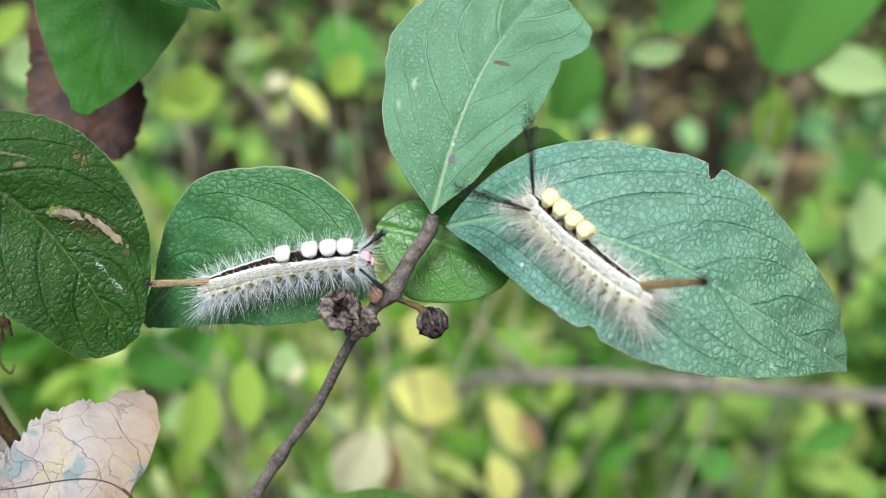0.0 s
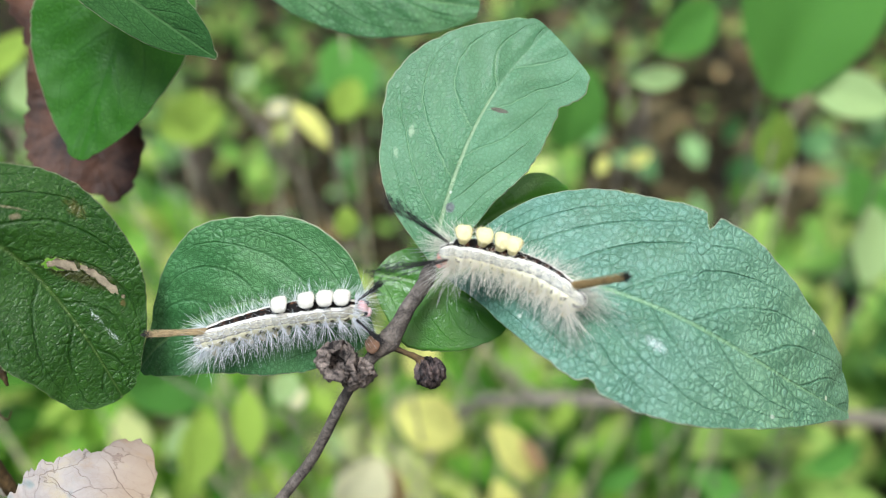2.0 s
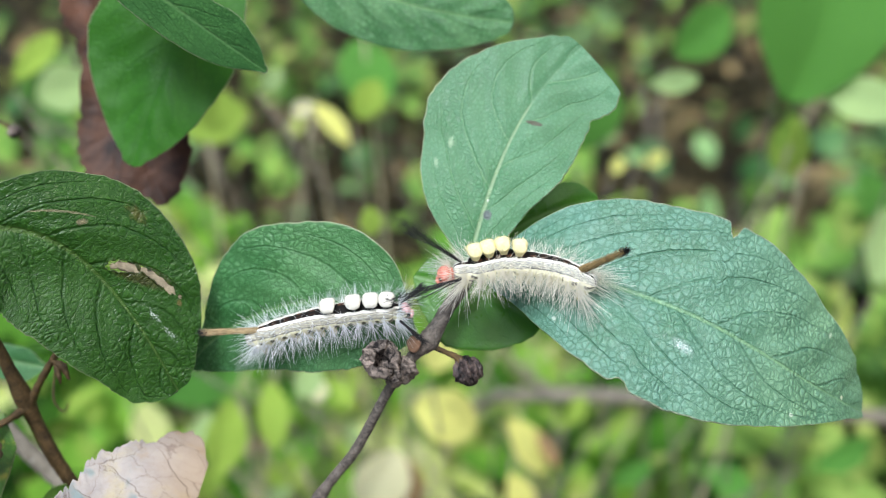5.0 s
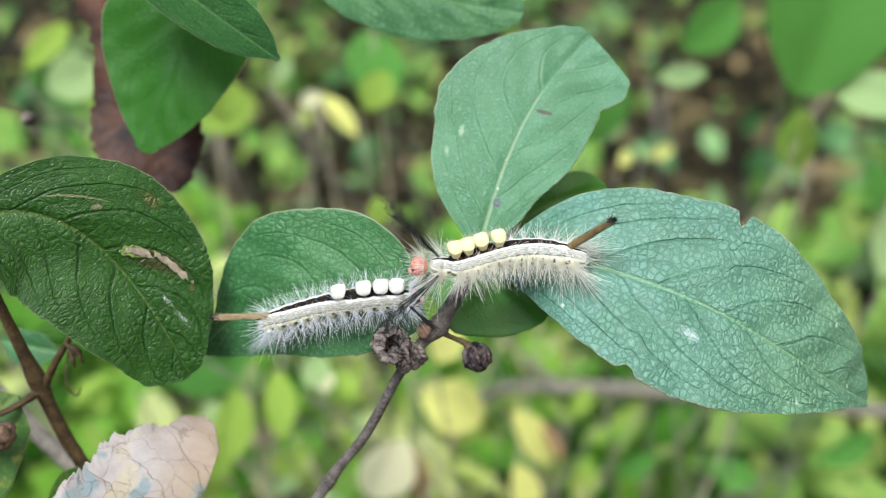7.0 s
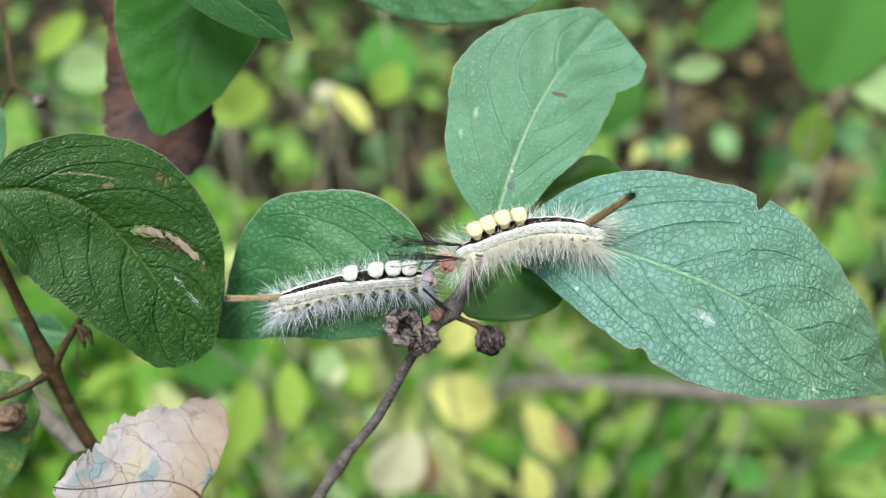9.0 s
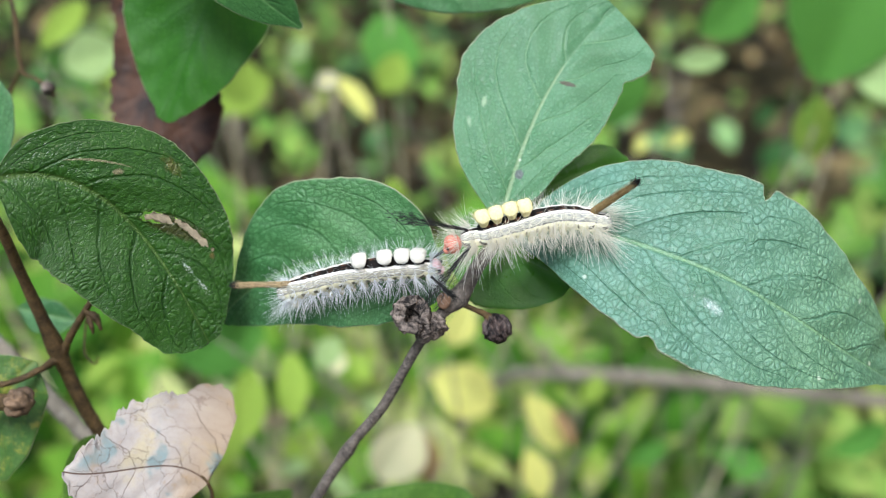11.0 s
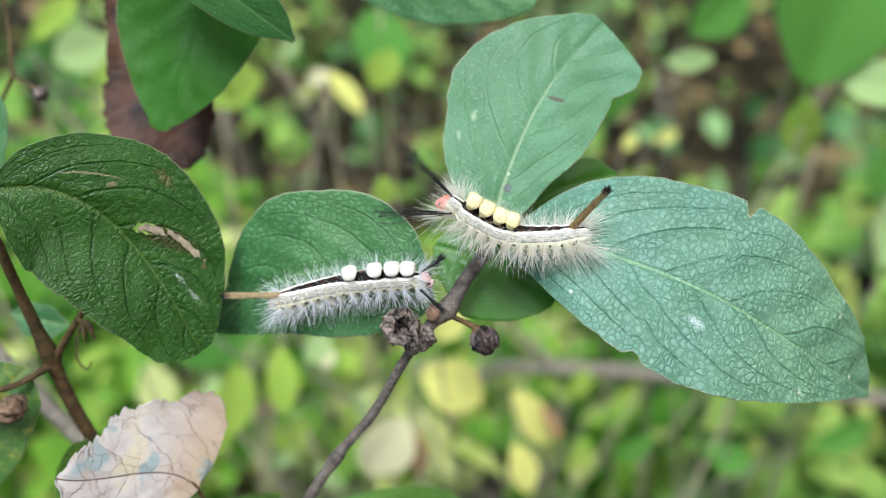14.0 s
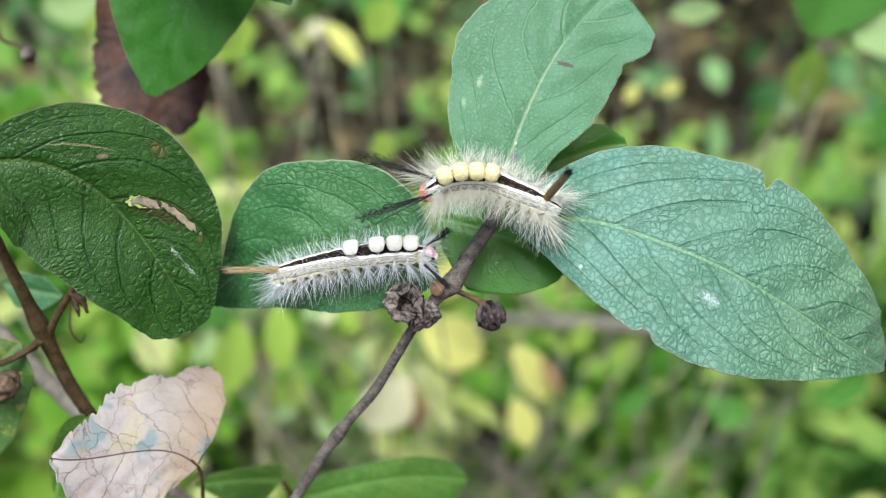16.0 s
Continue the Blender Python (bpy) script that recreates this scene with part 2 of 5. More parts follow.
MAT["blade_deep"] = leaf_material("leaf_blade_deep", (0.026, 0.130, 0.006), (0.033, 0.152, 0.009), (0.02, 0.11, 0.01), (0.012, 0.08, 0.005), 0.5, 0.25, period=9.0, crease=0.3, long=51.0, rib_mix=0.3, side_tone=0.1, through_leaf=0.2, specks=0.0, mesh=0.3)
MAT["blade_downy"] = leaf_material("leaf_blade_downy", (0.025, 0.095, 0.022), (0.042, 0.13, 0.032), (0.08, 0.18, 0.06), (0.018, 0.08, 0.018), 0.75, 0.15, period=6.0, grid=1.6, long=37.0)
MAT["blade_back"] = leaf_material("leaf_blade_back", (0.055, 0.225, 0.020), (0.09, 0.30, 0.032), (0.14, 0.34, 0.07), (0.06, 0.24, 0.03), 0.28, 0.6, through_leaf=0.4, crease=0.35, mesh=0.25, period=11.0)
MAT["blade_spotted"] = leaf_material("leaf_blade_spotted", (0.04, 0.12, 0.02), (0.07, 0.16, 0.03), (0.14, 0.2, 0.05), (0.015, 0.05, 0.008), 0.45, 0.4, tip=(0.36, 0.34, 0.05), mesh=0.3, crease=0.35)
MAT["blade_fresh"] = leaf_material("leaf_blade_fresh", (0.10, 0.26, 0.03), (0.17, 0.34, 0.05), (0.2, 0.4, 0.08), (0.06, 0.18, 0.02), 0.45, 0.4, through_leaf=0.35)
MAT["twig"] = bark("twig_bark", (0.026, 0.022, 0.020), (0.225, 0.195, 0.165), 2.0)
MAT["twig_brown"] = bark("brown_twig_bark", (0.016, 0.011, 0.006), (0.15, 0.095, 0.038), 1.4, 0.6, 0.06)
# Fruit tones carry crack shade and ridge highlights through their noise contrast.
MAT["dry_fruit"] = bark("dried_fruit_skin", (0.006, 0.0045, 0.004), (0.31, 0.255, 0.215), 1.3, 0.7, 0.2, (0.40, 0.60))
MAT["berry_skin"] = bark("dark_berry_skin", (0.004, 0.003, 0.004), (0.22, 0.16, 0.14), 1.2, 0.4, 0.15, (0.42, 0.66))
MAT["bud_skin"] = bark("bud_scales", (0.02, 0.013, 0.008), (0.27, 0.18, 0.11), 1.2, 0.6, 0.1)
MAT["scar"] = solid("leaf_scar_wood", (0.27, 0.16, 0.10), 0.4, 900)
MAT["stick"] = bark("old_stick_bark", (0.11, 0.095, 0.072), (0.31, 0.28, 0.22), 0.5)


def dead_leaf_material():
    m = Tree("papery_dead_leaf")
    place, edge = m.uv("blade"), m.uv("edge")
    s, a = m.split(place)
    tone = m.noise_tex(place, 0.12, 4, 0.6)
    colour = m.ramp(tone, (0.32, (0.36, 0.25, 0.13)), (0.42, (0.40, 0.37, 0.35)), (0.55, (0.46, 0.43, 0.40)), (0.66, (0.50, 0.45, 0.32)))
    colour = m.mix(m.span(s, 2.0, 9.0, 0.6, 0.0), colour, (0.40, 0.28, 0.15))
    colour = m.mix(m.span(m.noise_tex(place, 0.16, 3, 0.5, 0.3), 0.57, 0.68, 0.0, 0.8), colour, (0.20, 0.31, 0.32))
    colour = m.mix(m.span(m.noise_tex(m.join(a, s), 0.22, 4, 0.6), 0.58, 0.75, 0.0, 0.5), colour, (0.42, 0.30, 0.17))
    bent = m.join(m.math("ADD", s, m.math("MULTIPLY", m.noise_tex(place, 0.5, 3), 3.0)), m.math("ADD", a, m.math("MULTIPLY", m.noise_tex(place, 0.43, 3), 3.0)))
    big, small = m.cells(bent, 0.24), m.cells(bent, 0.7)
    far = m.math("ABSOLUTE", a)
    q = m.math("ADD", m.math("SUBTRACT", s, m.math("MULTIPLY", far, 0.75)), m.math("MULTIPLY", m.noise_tex(place, 0.2, 3), 4.0))
    side = m.span(m.math("PINGPONG", q, 3.6), 0.03, 0.09, 0.6, 0.0)
    colour = m.mix(m.math("MULTIPLY", m.span(m.noise_tex(place, 0.45, 6, 0.8), 0.4, 0.75), 0.35), colour, (0.36, 0.27, 0.20))
    line = m.math("MAXIMUM", m.span(big, 0.005, 0.014, 0.4, 0.0), m.span(small, 0.0, 0.03, 0.10, 0.0))
    line = m.math("MAXIMUM", line, m.math("MULTIPLY", side, m.span(m.split(edge)[1], 0.6, 0.95, 1.0, 0.2)))
    line = m.math("MAXIMUM", line, m.span(far, 0.06, 0.15, 0.95, 0.0))
    colour = m.mix(line, colour, (0.13, 0.075, 0.055))
    m.bump(m.math("SUBTRACT", m.noise_tex(place, 0.8, 5), line), 0.0002, 0.9)
    return m.finish(colour, 0.75, 0.25, 0.15)


def brown_leaf_material():
    m = Tree("withered_brown_leaf")
    place = m.uv("blade")
    colour = m.ramp(m.noise_tex(place, 0.12, 5, 0.65), (0.35, (0.018, 0.008, 0.004)), (0.7, (0.145, 0.062, 0.032)))
    m.bump(m.noise_tex(place, 0.5, 5), 0.0006)
    return m.finish(colour, 0.6, 0.4, 0.1)


MAT["dead_leaf"] = dead_leaf_material()
MAT["brown_leaf"] = brown_leaf_material()
MAT["membrane"] = solid("dry_leaf_membrane", (0.34, 0.29, 0.20), 0.6, 420, 0.8, 0.2, 0.0003, 0.2)
# The ramp ends stand for shaded gaps and sunlit leaves around the greens.
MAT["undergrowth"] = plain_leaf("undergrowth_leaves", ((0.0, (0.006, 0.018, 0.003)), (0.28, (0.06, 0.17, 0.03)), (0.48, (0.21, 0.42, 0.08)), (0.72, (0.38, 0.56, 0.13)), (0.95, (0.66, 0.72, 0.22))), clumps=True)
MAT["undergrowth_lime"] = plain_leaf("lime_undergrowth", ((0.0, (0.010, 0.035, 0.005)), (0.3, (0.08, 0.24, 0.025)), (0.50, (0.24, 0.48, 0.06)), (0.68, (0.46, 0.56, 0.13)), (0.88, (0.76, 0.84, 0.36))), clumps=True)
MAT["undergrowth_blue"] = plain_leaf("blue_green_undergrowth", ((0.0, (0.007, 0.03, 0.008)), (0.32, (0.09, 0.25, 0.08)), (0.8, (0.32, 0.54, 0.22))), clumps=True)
MAT["litter"] = plain_leaf("leaf_litter", ((0.0, (0.014, 0.011, 0.005)), (0.5, (0.052, 0.045, 0.02)), (0.85, (0.14, 0.115, 0.055)), (1.0, (0.40, 0.30, 0.14))), 0.8, 0.1, True)
MAT["leaf_yellow"] = plain_leaf("yellowing_leaf", ((0.0, (0.82, 0.84, 0.20)), (1.0, (0.90, 0.90, 0.32))))
MAT["leaf_lime"] = plain_leaf("lime_green_leaf", ((0.0, (0.32, 0.54, 0.07)), (1.0, (0.44, 0.62, 0.12))))
MAT["leaf_green"] = plain_leaf("green_leaf", ((0.0, (0.085, 0.29, 0.04)), (1.0, (0.14, 0.37, 0.075))), 0.3)
MAT["leaf_pale"] = plain_leaf("pale_green_leaf", ((0.0, (0.36, 0.58, 0.20)), (1.0, (0.52, 0.70, 0.32))))
MAT["leaf_cream"] = plain_leaf("cream_leaf", ((0.0, (0.92, 0.90, 0.50)), (1.0, (0.95, 0.93, 0.62))))
MAT["leaf_tan"] = plain_leaf("tan_leaf", ((0.0, (0.45, 0.28, 0.14)), (1.0, (0.5, 0.34, 0.18))))


def ground_material():
    m = Tree("forest_soil")
    where = m.coords("Object")
    a, b = m.noise_tex(where, 6, 6, 0.65), m.noise_tex(where, 55, 5, 0.7)
    colour = m.ramp(m.math("ADD", m.math("MULTIPLY", a, 0.5), m.math("MULTIPLY", b, 0.5)), (0.35, (0.007, 0.006, 0.003)), (0.5, (0.022, 0.018, 0.009)), (0.65, (0.025, 0.045, 0.010)))
    m.bump(b, 0.02)
    return m.finish(colour, 0.9, 0.2)


MAT["dry_stalk"] = solid("dry_stalk_straw", (0.46, 0.42, 0.27), 0.25, 60)
MAT["ground"] = ground_material()


def body_material(name, cream, line, grey):
    """The caterpillar's skin by the angle from its back: black stripe, bright line, grey band, cream side with dark spots."""
    m = Tree(name)
    along, round_ = m.split(m.uv("skin"))
    grain = m.noise_tex(m.coords("Object"), 1500, 4, 0.7)
    v = m.math("ADD", round_, m.math("MULTIPLY", m.math("SUBTRACT", grain, 0.5), 0.10))
    v = m.math("ADD", v, m.math("MULTIPLY", m.span(m.math("ABSOLUTE", m.math("SUBTRACT", along, 0.5)), 0.2, 0.5), 0.03))
    colour = m.ramp(v, (0.0, (0.010, 0.009, 0.008)), (0.118, (0.010, 0.009, 0.008)), (0.132, line), (0.190, line), (0.210, grey), (0.385, grey), (0.405, tuple(0.3 * c for c in grey)), (0.425, cream), (1.0, cream))
    streak = m.math("MULTIPLY", m.span(m.noise_tex(m.join(m.math("MULTIPLY", along, 2.0), m.math("MULTIPLY", round_, 26.0)), 1.4, 3, 0.7), 0.42, 0.62), m.math("MULTIPLY", m.span(v, 0.2, 0.23), m.span(v, 0.36, 0.42, 1.0, 0.0)))
    colour = m.mix(m.math("MULTIPLY", streak, 0.6), colour, cream)
    red = m.math("MULTIPLY", m.span(m.math("ABSOLUTE", m.math("SUBTRACT", along, 0.5)), 0.05, 0.14, 1.0, 0.0), m.span(m.math("ABSOLUTE", m.math("SUBTRACT", v, 0.07)), 0.01, 0.035, 1.0, 0.0))
    colour = m.mix(m.math("MULTIPLY", m.math("MULTIPLY", red, m.span(m.noise_tex(m.coords("Object"), 500, 2), 0.44, 0.56)), 0.5), colour, (0.36, 0.15, 0.08))
    joint = m.math("MULTIPLY", m.span(m.math("ABSOLUTE", m.math("SUBTRACT", along, 0.5)), 0.30, 0.47), m.span(v, 0.10, 0.16))
    colour = m.mix(m.math("MULTIPLY", joint, 0.3), colour, grey)
    spot = m.math("MULTIPLY", m.span(m.math("ABSOLUTE", m.math("SUBTRACT", along, 0.5)), 0.15, 0.22), m.span(m.math("ABSOLUTE", m.math("SUBTRACT", v, 0.56)), 0.045, 0.075, 1.0, 0.0))
    colour = m.mix(m.math("MULTIPLY", spot, 0.85), colour, (0.03, 0.03, 0.02))
    m.bump(grain, 0.00015)
    return m.finish(colour, 0.7, 0.12)


MAT["skin_white"] = body_material("pale_caterpillar_skin", (0.72, 0.69, 0.48), (0.86, 0.85, 0.76), (0.29, 0.29, 0.265))
MAT["skin_yellow"] = body_material("yellow_caterpillar_skin", (0.93, 0.91, 0.70), (0.86, 0.85, 0.75), (0.28, 0.295, 0.285))
MAT["tuft_white"] = solid("white_hair_tuft", (0.66, 0.65, 0.57), 0.1, 2600, 0.95, 0.05, 0.0001, 0.0)
MAT["tuft_yellow"] = solid("yellow_hair_tuft", (0.76, 0.69, 0.38), 0.14, 2600, 0.95, 0.05, 0.0001, 0.0)
MAT["hair_white"] = solid("white_hairs", (0.95, 0.98, 1.0), 0.01, 800, 0.4, 1.0, 0.00001, 0.5)
MAT["hair_cream"] = solid("cream_hairs", (1.0, 0.985, 0.90), 0.005, 800, 0.4, 1.0, 0.00001, 0.5)
MAT["fur_white"] = solid("short_white_fur", (0.97, 0.97, 0.92), 0.02, 900, 0.7, 0.3, 0.00002, 0.45)
MAT["fur_cream"] = solid("short_cream_fur", (0.99, 0.97, 0.82), 0.01, 900, 0.7, 0.3, 0.00002, 0.45)
MAT["pencil_black"] = solid("black_hair_pencil", (0.012, 0.012, 0.013), 0.3, 900, 0.5, 0.4)
MAT["pencil_brown"] = solid("brown_hair_pencil", (0.34, 0.235, 0.10), 0.3, 900, 0.55, 0.4)
MAT["pencil_tan"] = solid("tan_hair_pencil", (0.46, 0.35, 0.19), 0.3, 900, 0.55, 0.4)
MAT["head_red"] = solid("coral_red_head", (0.70, 0.25, 0.18), 0.25, 1100, 0.35, 0.5)
MAT["head_pink"] = solid("pink_head", (0.74, 0.46, 0.46), 0.25, 1100, 0.4, 0.5)
MAT["proleg"] = solid("pale_fleshy_leg", (0.62, 0.56, 0.32), 0.15, 900, 0.5, 0.4)


# ---- building blocks ----
def mesh_of(name, verts, faces, smooth=True):
    me = bpy.data.meshes.new(name)
    me.from_pydata([tuple(v) for v in verts], [], faces)
    if smooth:
        me.polygons.foreach_set("use_smooth", [True] * len(me.polygons))
    return me


def part(name, data, material, parent, label=""):
    """One mesh object under a thing or under a part. data: a bmesh or a mesh."""
    if isinstance(data, bmesh.types.BMesh):
        me = bpy.data.meshes.new(name)
        data.to_mesh(me)
        data.free()
        me.polygons.foreach_set("use_smooth", [True] * len(me.polygons))
    else:
        me = data
    if not me.materials:
        me.materials.append(material)
    ob = new(name, me)
    ob.parent = parent
    return tagged(ob, label)


def thing(name, m, label, category, group="", kind=""):
    ob = new(name)
    ob.empty_display_size = 0.005
    ob.matrix_world = m
    return tagged(ob, label, category, group, kind)


def bez(c, u):
    c = np.array(c, float)
    u = np.asarray(u, float)[..., None]
    return (1 - u) ** 3 * c[0] + 3 * u * (1 - u) ** 2 * c[1] + 3 * u * u * (1 - u) * c[2] + u**3 * c[3]


def smooth_line(points, per=8):
    """A Catmull-Rom line through points."""
    p = np.array(points, float)
    p = np.vstack([2 * p[0] - p[1], p, 2 * p[-1] - p[-2]])
    out = []
    for i in range(1, len(p) - 2):
        for t in np.linspace(0, 1, per, endpoint=False):
            out.append(0.5 * (2 * p[i] + (p[i + 1] - p[i - 1]) * t + (2 * p[i - 1] - 5 * p[i] + 4 * p[i + 1] - p[i + 2]) * t * t + (3 * p[i] - p[i - 1] - 3 * p[i + 1] + p[i + 2]) * t**3))
    out.append(p[-2])
    return np.array(out)


def tube(points, radii, sides=10, rough=0.0, seed=1, per=8, knots=()):
    """Vertices and faces of a tapering tube along a smooth line; knots: (fraction, swelling, width)."""
    line = smooth_line(points, per)
    f = np.linspace(0, 1, len(line))
    r = np.interp(f, np.linspace(0, 1, len(radii)), radii)
    for at, more, wide in knots:
        r = r * (1 + more * np.exp(-(((f - at) / wide) ** 2)))
    tang = np.gradient(line, axis=0)
    tang /= np.linalg.norm(tang, axis=1)[:, None]
    up = np.array([0.3, 0.2, 0.93])
    a = np.cross(tang, up)
    a /= np.linalg.norm(a, axis=1)[:, None]
    b = np.cross(tang, a)
    rng = np.random.RandomState(seed)
    ang = np.linspace(0, 2 * math.pi, sides, endpoint=False)
    verts = []
    for i in range(len(line)):
        rr = r[i] * (1 + rough * rng.uniform(-1, 1, sides))
        for k in range(sides):
            verts.append((line[i] + rr[k] * (math.cos(ang[k]) * a[i] + math.sin(ang[k]) * b[i])) * MM)
    faces = [(i * sides + k, i * sides + (k + 1) % sides, (i + 1) * sides + (k + 1) % sides, (i + 1) * sides + k) for i in range(len(line) - 1) for k in range(sides)]
    n = len(line) - 1
    faces += [tuple(range(sides))[::-1], tuple(n * sides + k for k in range(sides))]
    return verts, faces


def merged(*pieces):
    verts, faces = [], []
    for v, f in pieces:
        n = len(verts)
        verts += list(v)
        faces += [tuple(i + n for i in face) for face in f]
    return verts, faces


STEPS = np.array([0, 0.03, 0.08, 0.16, 0.28, 0.42, 0.56, 0.70, 0.82, 0.91, 0.97, 1])


def half_width(u, table):
    """The half width of a blade along its rib, smooth between twelve stations and round at a blunt end."""
    w = np.array(table, float)
    slope = np.gradient(w, STEPS)
    if w[-2] > 0.8 * w[-3]:
        slope[-2] = 0.5 * slope[-3]
    k = np.clip(np.searchsorted(STEPS, u, side="right") - 1, 0, len(STEPS) - 2)
    h = STEPS[k + 1] - STEPS[k]
    t = (u - STEPS[k]) / h
    low = np.minimum(np.abs(w[k]), np.abs(w[k + 1])) * 0.8
    y = (2 * t**3 - 3 * t**2 + 1) * w[k] + (t**3 - 2 * t**2 + t) * h * slope[k] + (-2 * t**3 + 3 * t**2) * w[k + 1] + (t**3 - t**2) * h * slope[k + 1]
    y = np.maximum(y, low)
    end = u > STEPS[-2]
    y[end] = w[-2] * np.sqrt(np.maximum(0, 1 - ((u[end] - STEPS[-2]) / (1 - STEPS[-2])) ** 2))
    if table[0] > 0:
        first = u < 0.03
        y[first] = w[1] * np.sqrt(np.maximum(0, 1 - ((0.03 - u[first]) / 0.03) ** 2))
    return y


def blade(rib, normal, left, right, nu=110, nv=28, cup=0.0, fold=0.0, groove=0.3, swell=0.14, period=7.5, wave=0.3, dents=(), holes=(), ragged=0.0, seed=1, thick=0.22, wavy_edge=0.12, patch=None):
    """A leaf blade along a rib (four control points), with its two half widths; dents: (side, station, width, depth),
    holes: (along, across, half length, half width, turn); all in millimetres."""
    u = 0.5 - 0.5 * np.cos(np.pi * np.linspace(0, 1, nu + 1))
    u = 0.6 * u + 0.4 * np.linspace(0, 1, nu + 1)
    c = bez(rib, u)
    tang = np.gradient(c, u, axis=0)
    tang /= np.linalg.norm(tang, axis=1)[:, None]
    n = np.array(normal, float)
    across = np.cross(n, tang)
    across /= np.linalg.norm(across, axis=1)[:, None]
    face = np.cross(tang, across)
    s = np.r_[0, np.cumsum(np.linalg.norm(np.diff(c, axis=0), axis=1))]
    widths = {1: half_width(u, left), -1: half_width(u, right)}
    rng = np.random.RandomState(seed)
    for side in (1, -1):
        w = widths[side]
        w = w * (1 + 0.012 * np.interp(u, np.linspace(0, 1, 60), rng.uniform(-1, 1, 60)))
        if ragged:
            w = w + ragged * np.minimum(1, w / 3) * np.interp(u, np.linspace(0, 1, 80), rng.uniform(-1, 0.6, 80))
        for where, at, wide, depth in dents:
            if where == side:
                w = w - depth * np.exp(-(np.abs((u - at) / wide) ** 3))
        widths[side] = np.maximum(w, 0.02)
    frac = np.linspace(-1, 1, 2 * nv + 1)
    frac = np.sign(frac) * np.abs(frac) ** 0.92
    verts, place, edge = [], [], []
    for i in range(nu + 1):
        for f in frac:
            w = widths[1 if f > 0 else -1][i]
            t = f * w
            q = s[i] - 1.5 * abs(t) + 0.028 * t * t
            h = cup * f * f * w + fold * abs(t) - groove * math.exp(-((t / 0.9) ** 2))
            h -= swell * math.cos(2 * math.pi * q / period) * min(1.0, abs(t) / 3.0) * (1 - 0.5 * abs(f))
            h += wave * noise.noise(Vector((s[i] * 0.07, t * 0.09, seed * 3.7))) * 2.0
            h += wavy_edge * f * f * noise.noise(Vector((s[i] * 0.3, seed * 1.3, f))) * 2.0
            verts.append((c[i] + t * across[i] + h * face[i]) * MM)
            place.append((s[i], t))
            edge.append((u[i], abs(f)))
    row = 2 * nv + 1

    def rim(ms, mt):
        """Below 0 inside a hole, above 0 on the blade."""
        best = 9.0
        for hx, hy, lx, ly, turn in holes:
            dx, dy = ms - hx, mt - hy
            ca, sa = math.cos(radians(turn)), math.sin(radians(turn))
            e = math.hypot((dx * ca + dy * sa) / lx, (dy * ca - dx * sa) / ly)
            best = min(best, e + 0.55 * noise.noise(Vector((ms * 0.8, mt * 1.0, seed))) + 0.25 * noise.noise(Vector((ms * 2.3, mt * 2.6, seed))) - 1)
        return -best if patch is not None else best

    level = [rim(*p) for p in place] if holes else [1.0] * len(place)
    faces = []
    for i in range(nu):
        for k in range(2 * nv):
            a = i * row + k
            quad = (a, a + row, a + row + 1, a + 1)
            if sum(level[j] > 0 for j in quad) >= 2:
                faces.append(quad)
    if holes:
        rimmed = {j for quad in faces for j in quad if min(level[k] for k in quad) <= 0}
        for j in rimmed:
            ms, mt = place[j]
            gs, gt = (rim(ms + 0.03, mt) - rim(ms - 0.03, mt)) / 0.06, (rim(ms, mt + 0.03) - rim(ms, mt - 0.03)) / 0.06
            step = np.clip(level[j] / max(gs * gs + gt * gt, 0.05), -0.25, 0.25)
            verts[j] = verts[j] - (gs * tang[j // row] + gt * across[j // row]) * step * MM
            place[j] = (ms - gs * step, mt - gt * step)
    me = mesh_of("blade", verts, faces)
    for layer, values in (("blade", place), ("edge", edge)):
        uv = me.uv_layers.new(name=layer)
        loop = np.empty(len(me.loops), int)
        me.loops.foreach_get("vertex_index", loop)
        uv.data.foreach_set("uv", np.array(values)[loop].ravel())
    return me


def leaf(name, label, parent, material, rib, normal, left, right, **more):
    thick = more.pop("thick", 0.22)
    ob = part(name, blade(rib, normal, left, right, **more), MAT[material], parent, label)
    mod = ob.modifiers.new("thickness", "SOLIDIFY")
    mod.thickness, mod.offset = thick * MM, -1.0
    return ob


def lump(centre, radius, squash=(1, 1, 1), rough=0.25, freq=1.6, seed=1, ribs=0, level=4, open_top=0.0, turn=(0, 0, 0)):
    """A knobbly ball in millimetres: ribs run from pole to pole, open_top sinks a crater into its crown."""
    bm = bmesh.new()
    bmesh.ops.create_icosphere(bm, subdivisions=level, radius=1.0)
    rot = Euler([radians(a) for a in turn]).to_matrix()
    for v in bm.verts:
        p = v.co.copy()
        r = 1 + rough * (1 - 2.2 * abs(noise.fractal(p * freq + Vector((seed * 5.1, 0, 0)), 0.9, 2.1, 4)))
        if ribs:
            r *= 1 - 0.34 * (1 - abs(math.cos(ribs * math.atan2(p.y, p.x) / 2))) * (1 - abs(p.z) ** 4)
        if open_top and p.z > 0.45:
            r *= 1 - open_top * min(1.0, (p.z - 0.45) / 0.3)
        q = rot @ Vector((p.x * squash[0], p.y * squash[1], p.z * squash[2]))
        v.co = (Vector(centre) + q * r * radius) * MM
    return bm


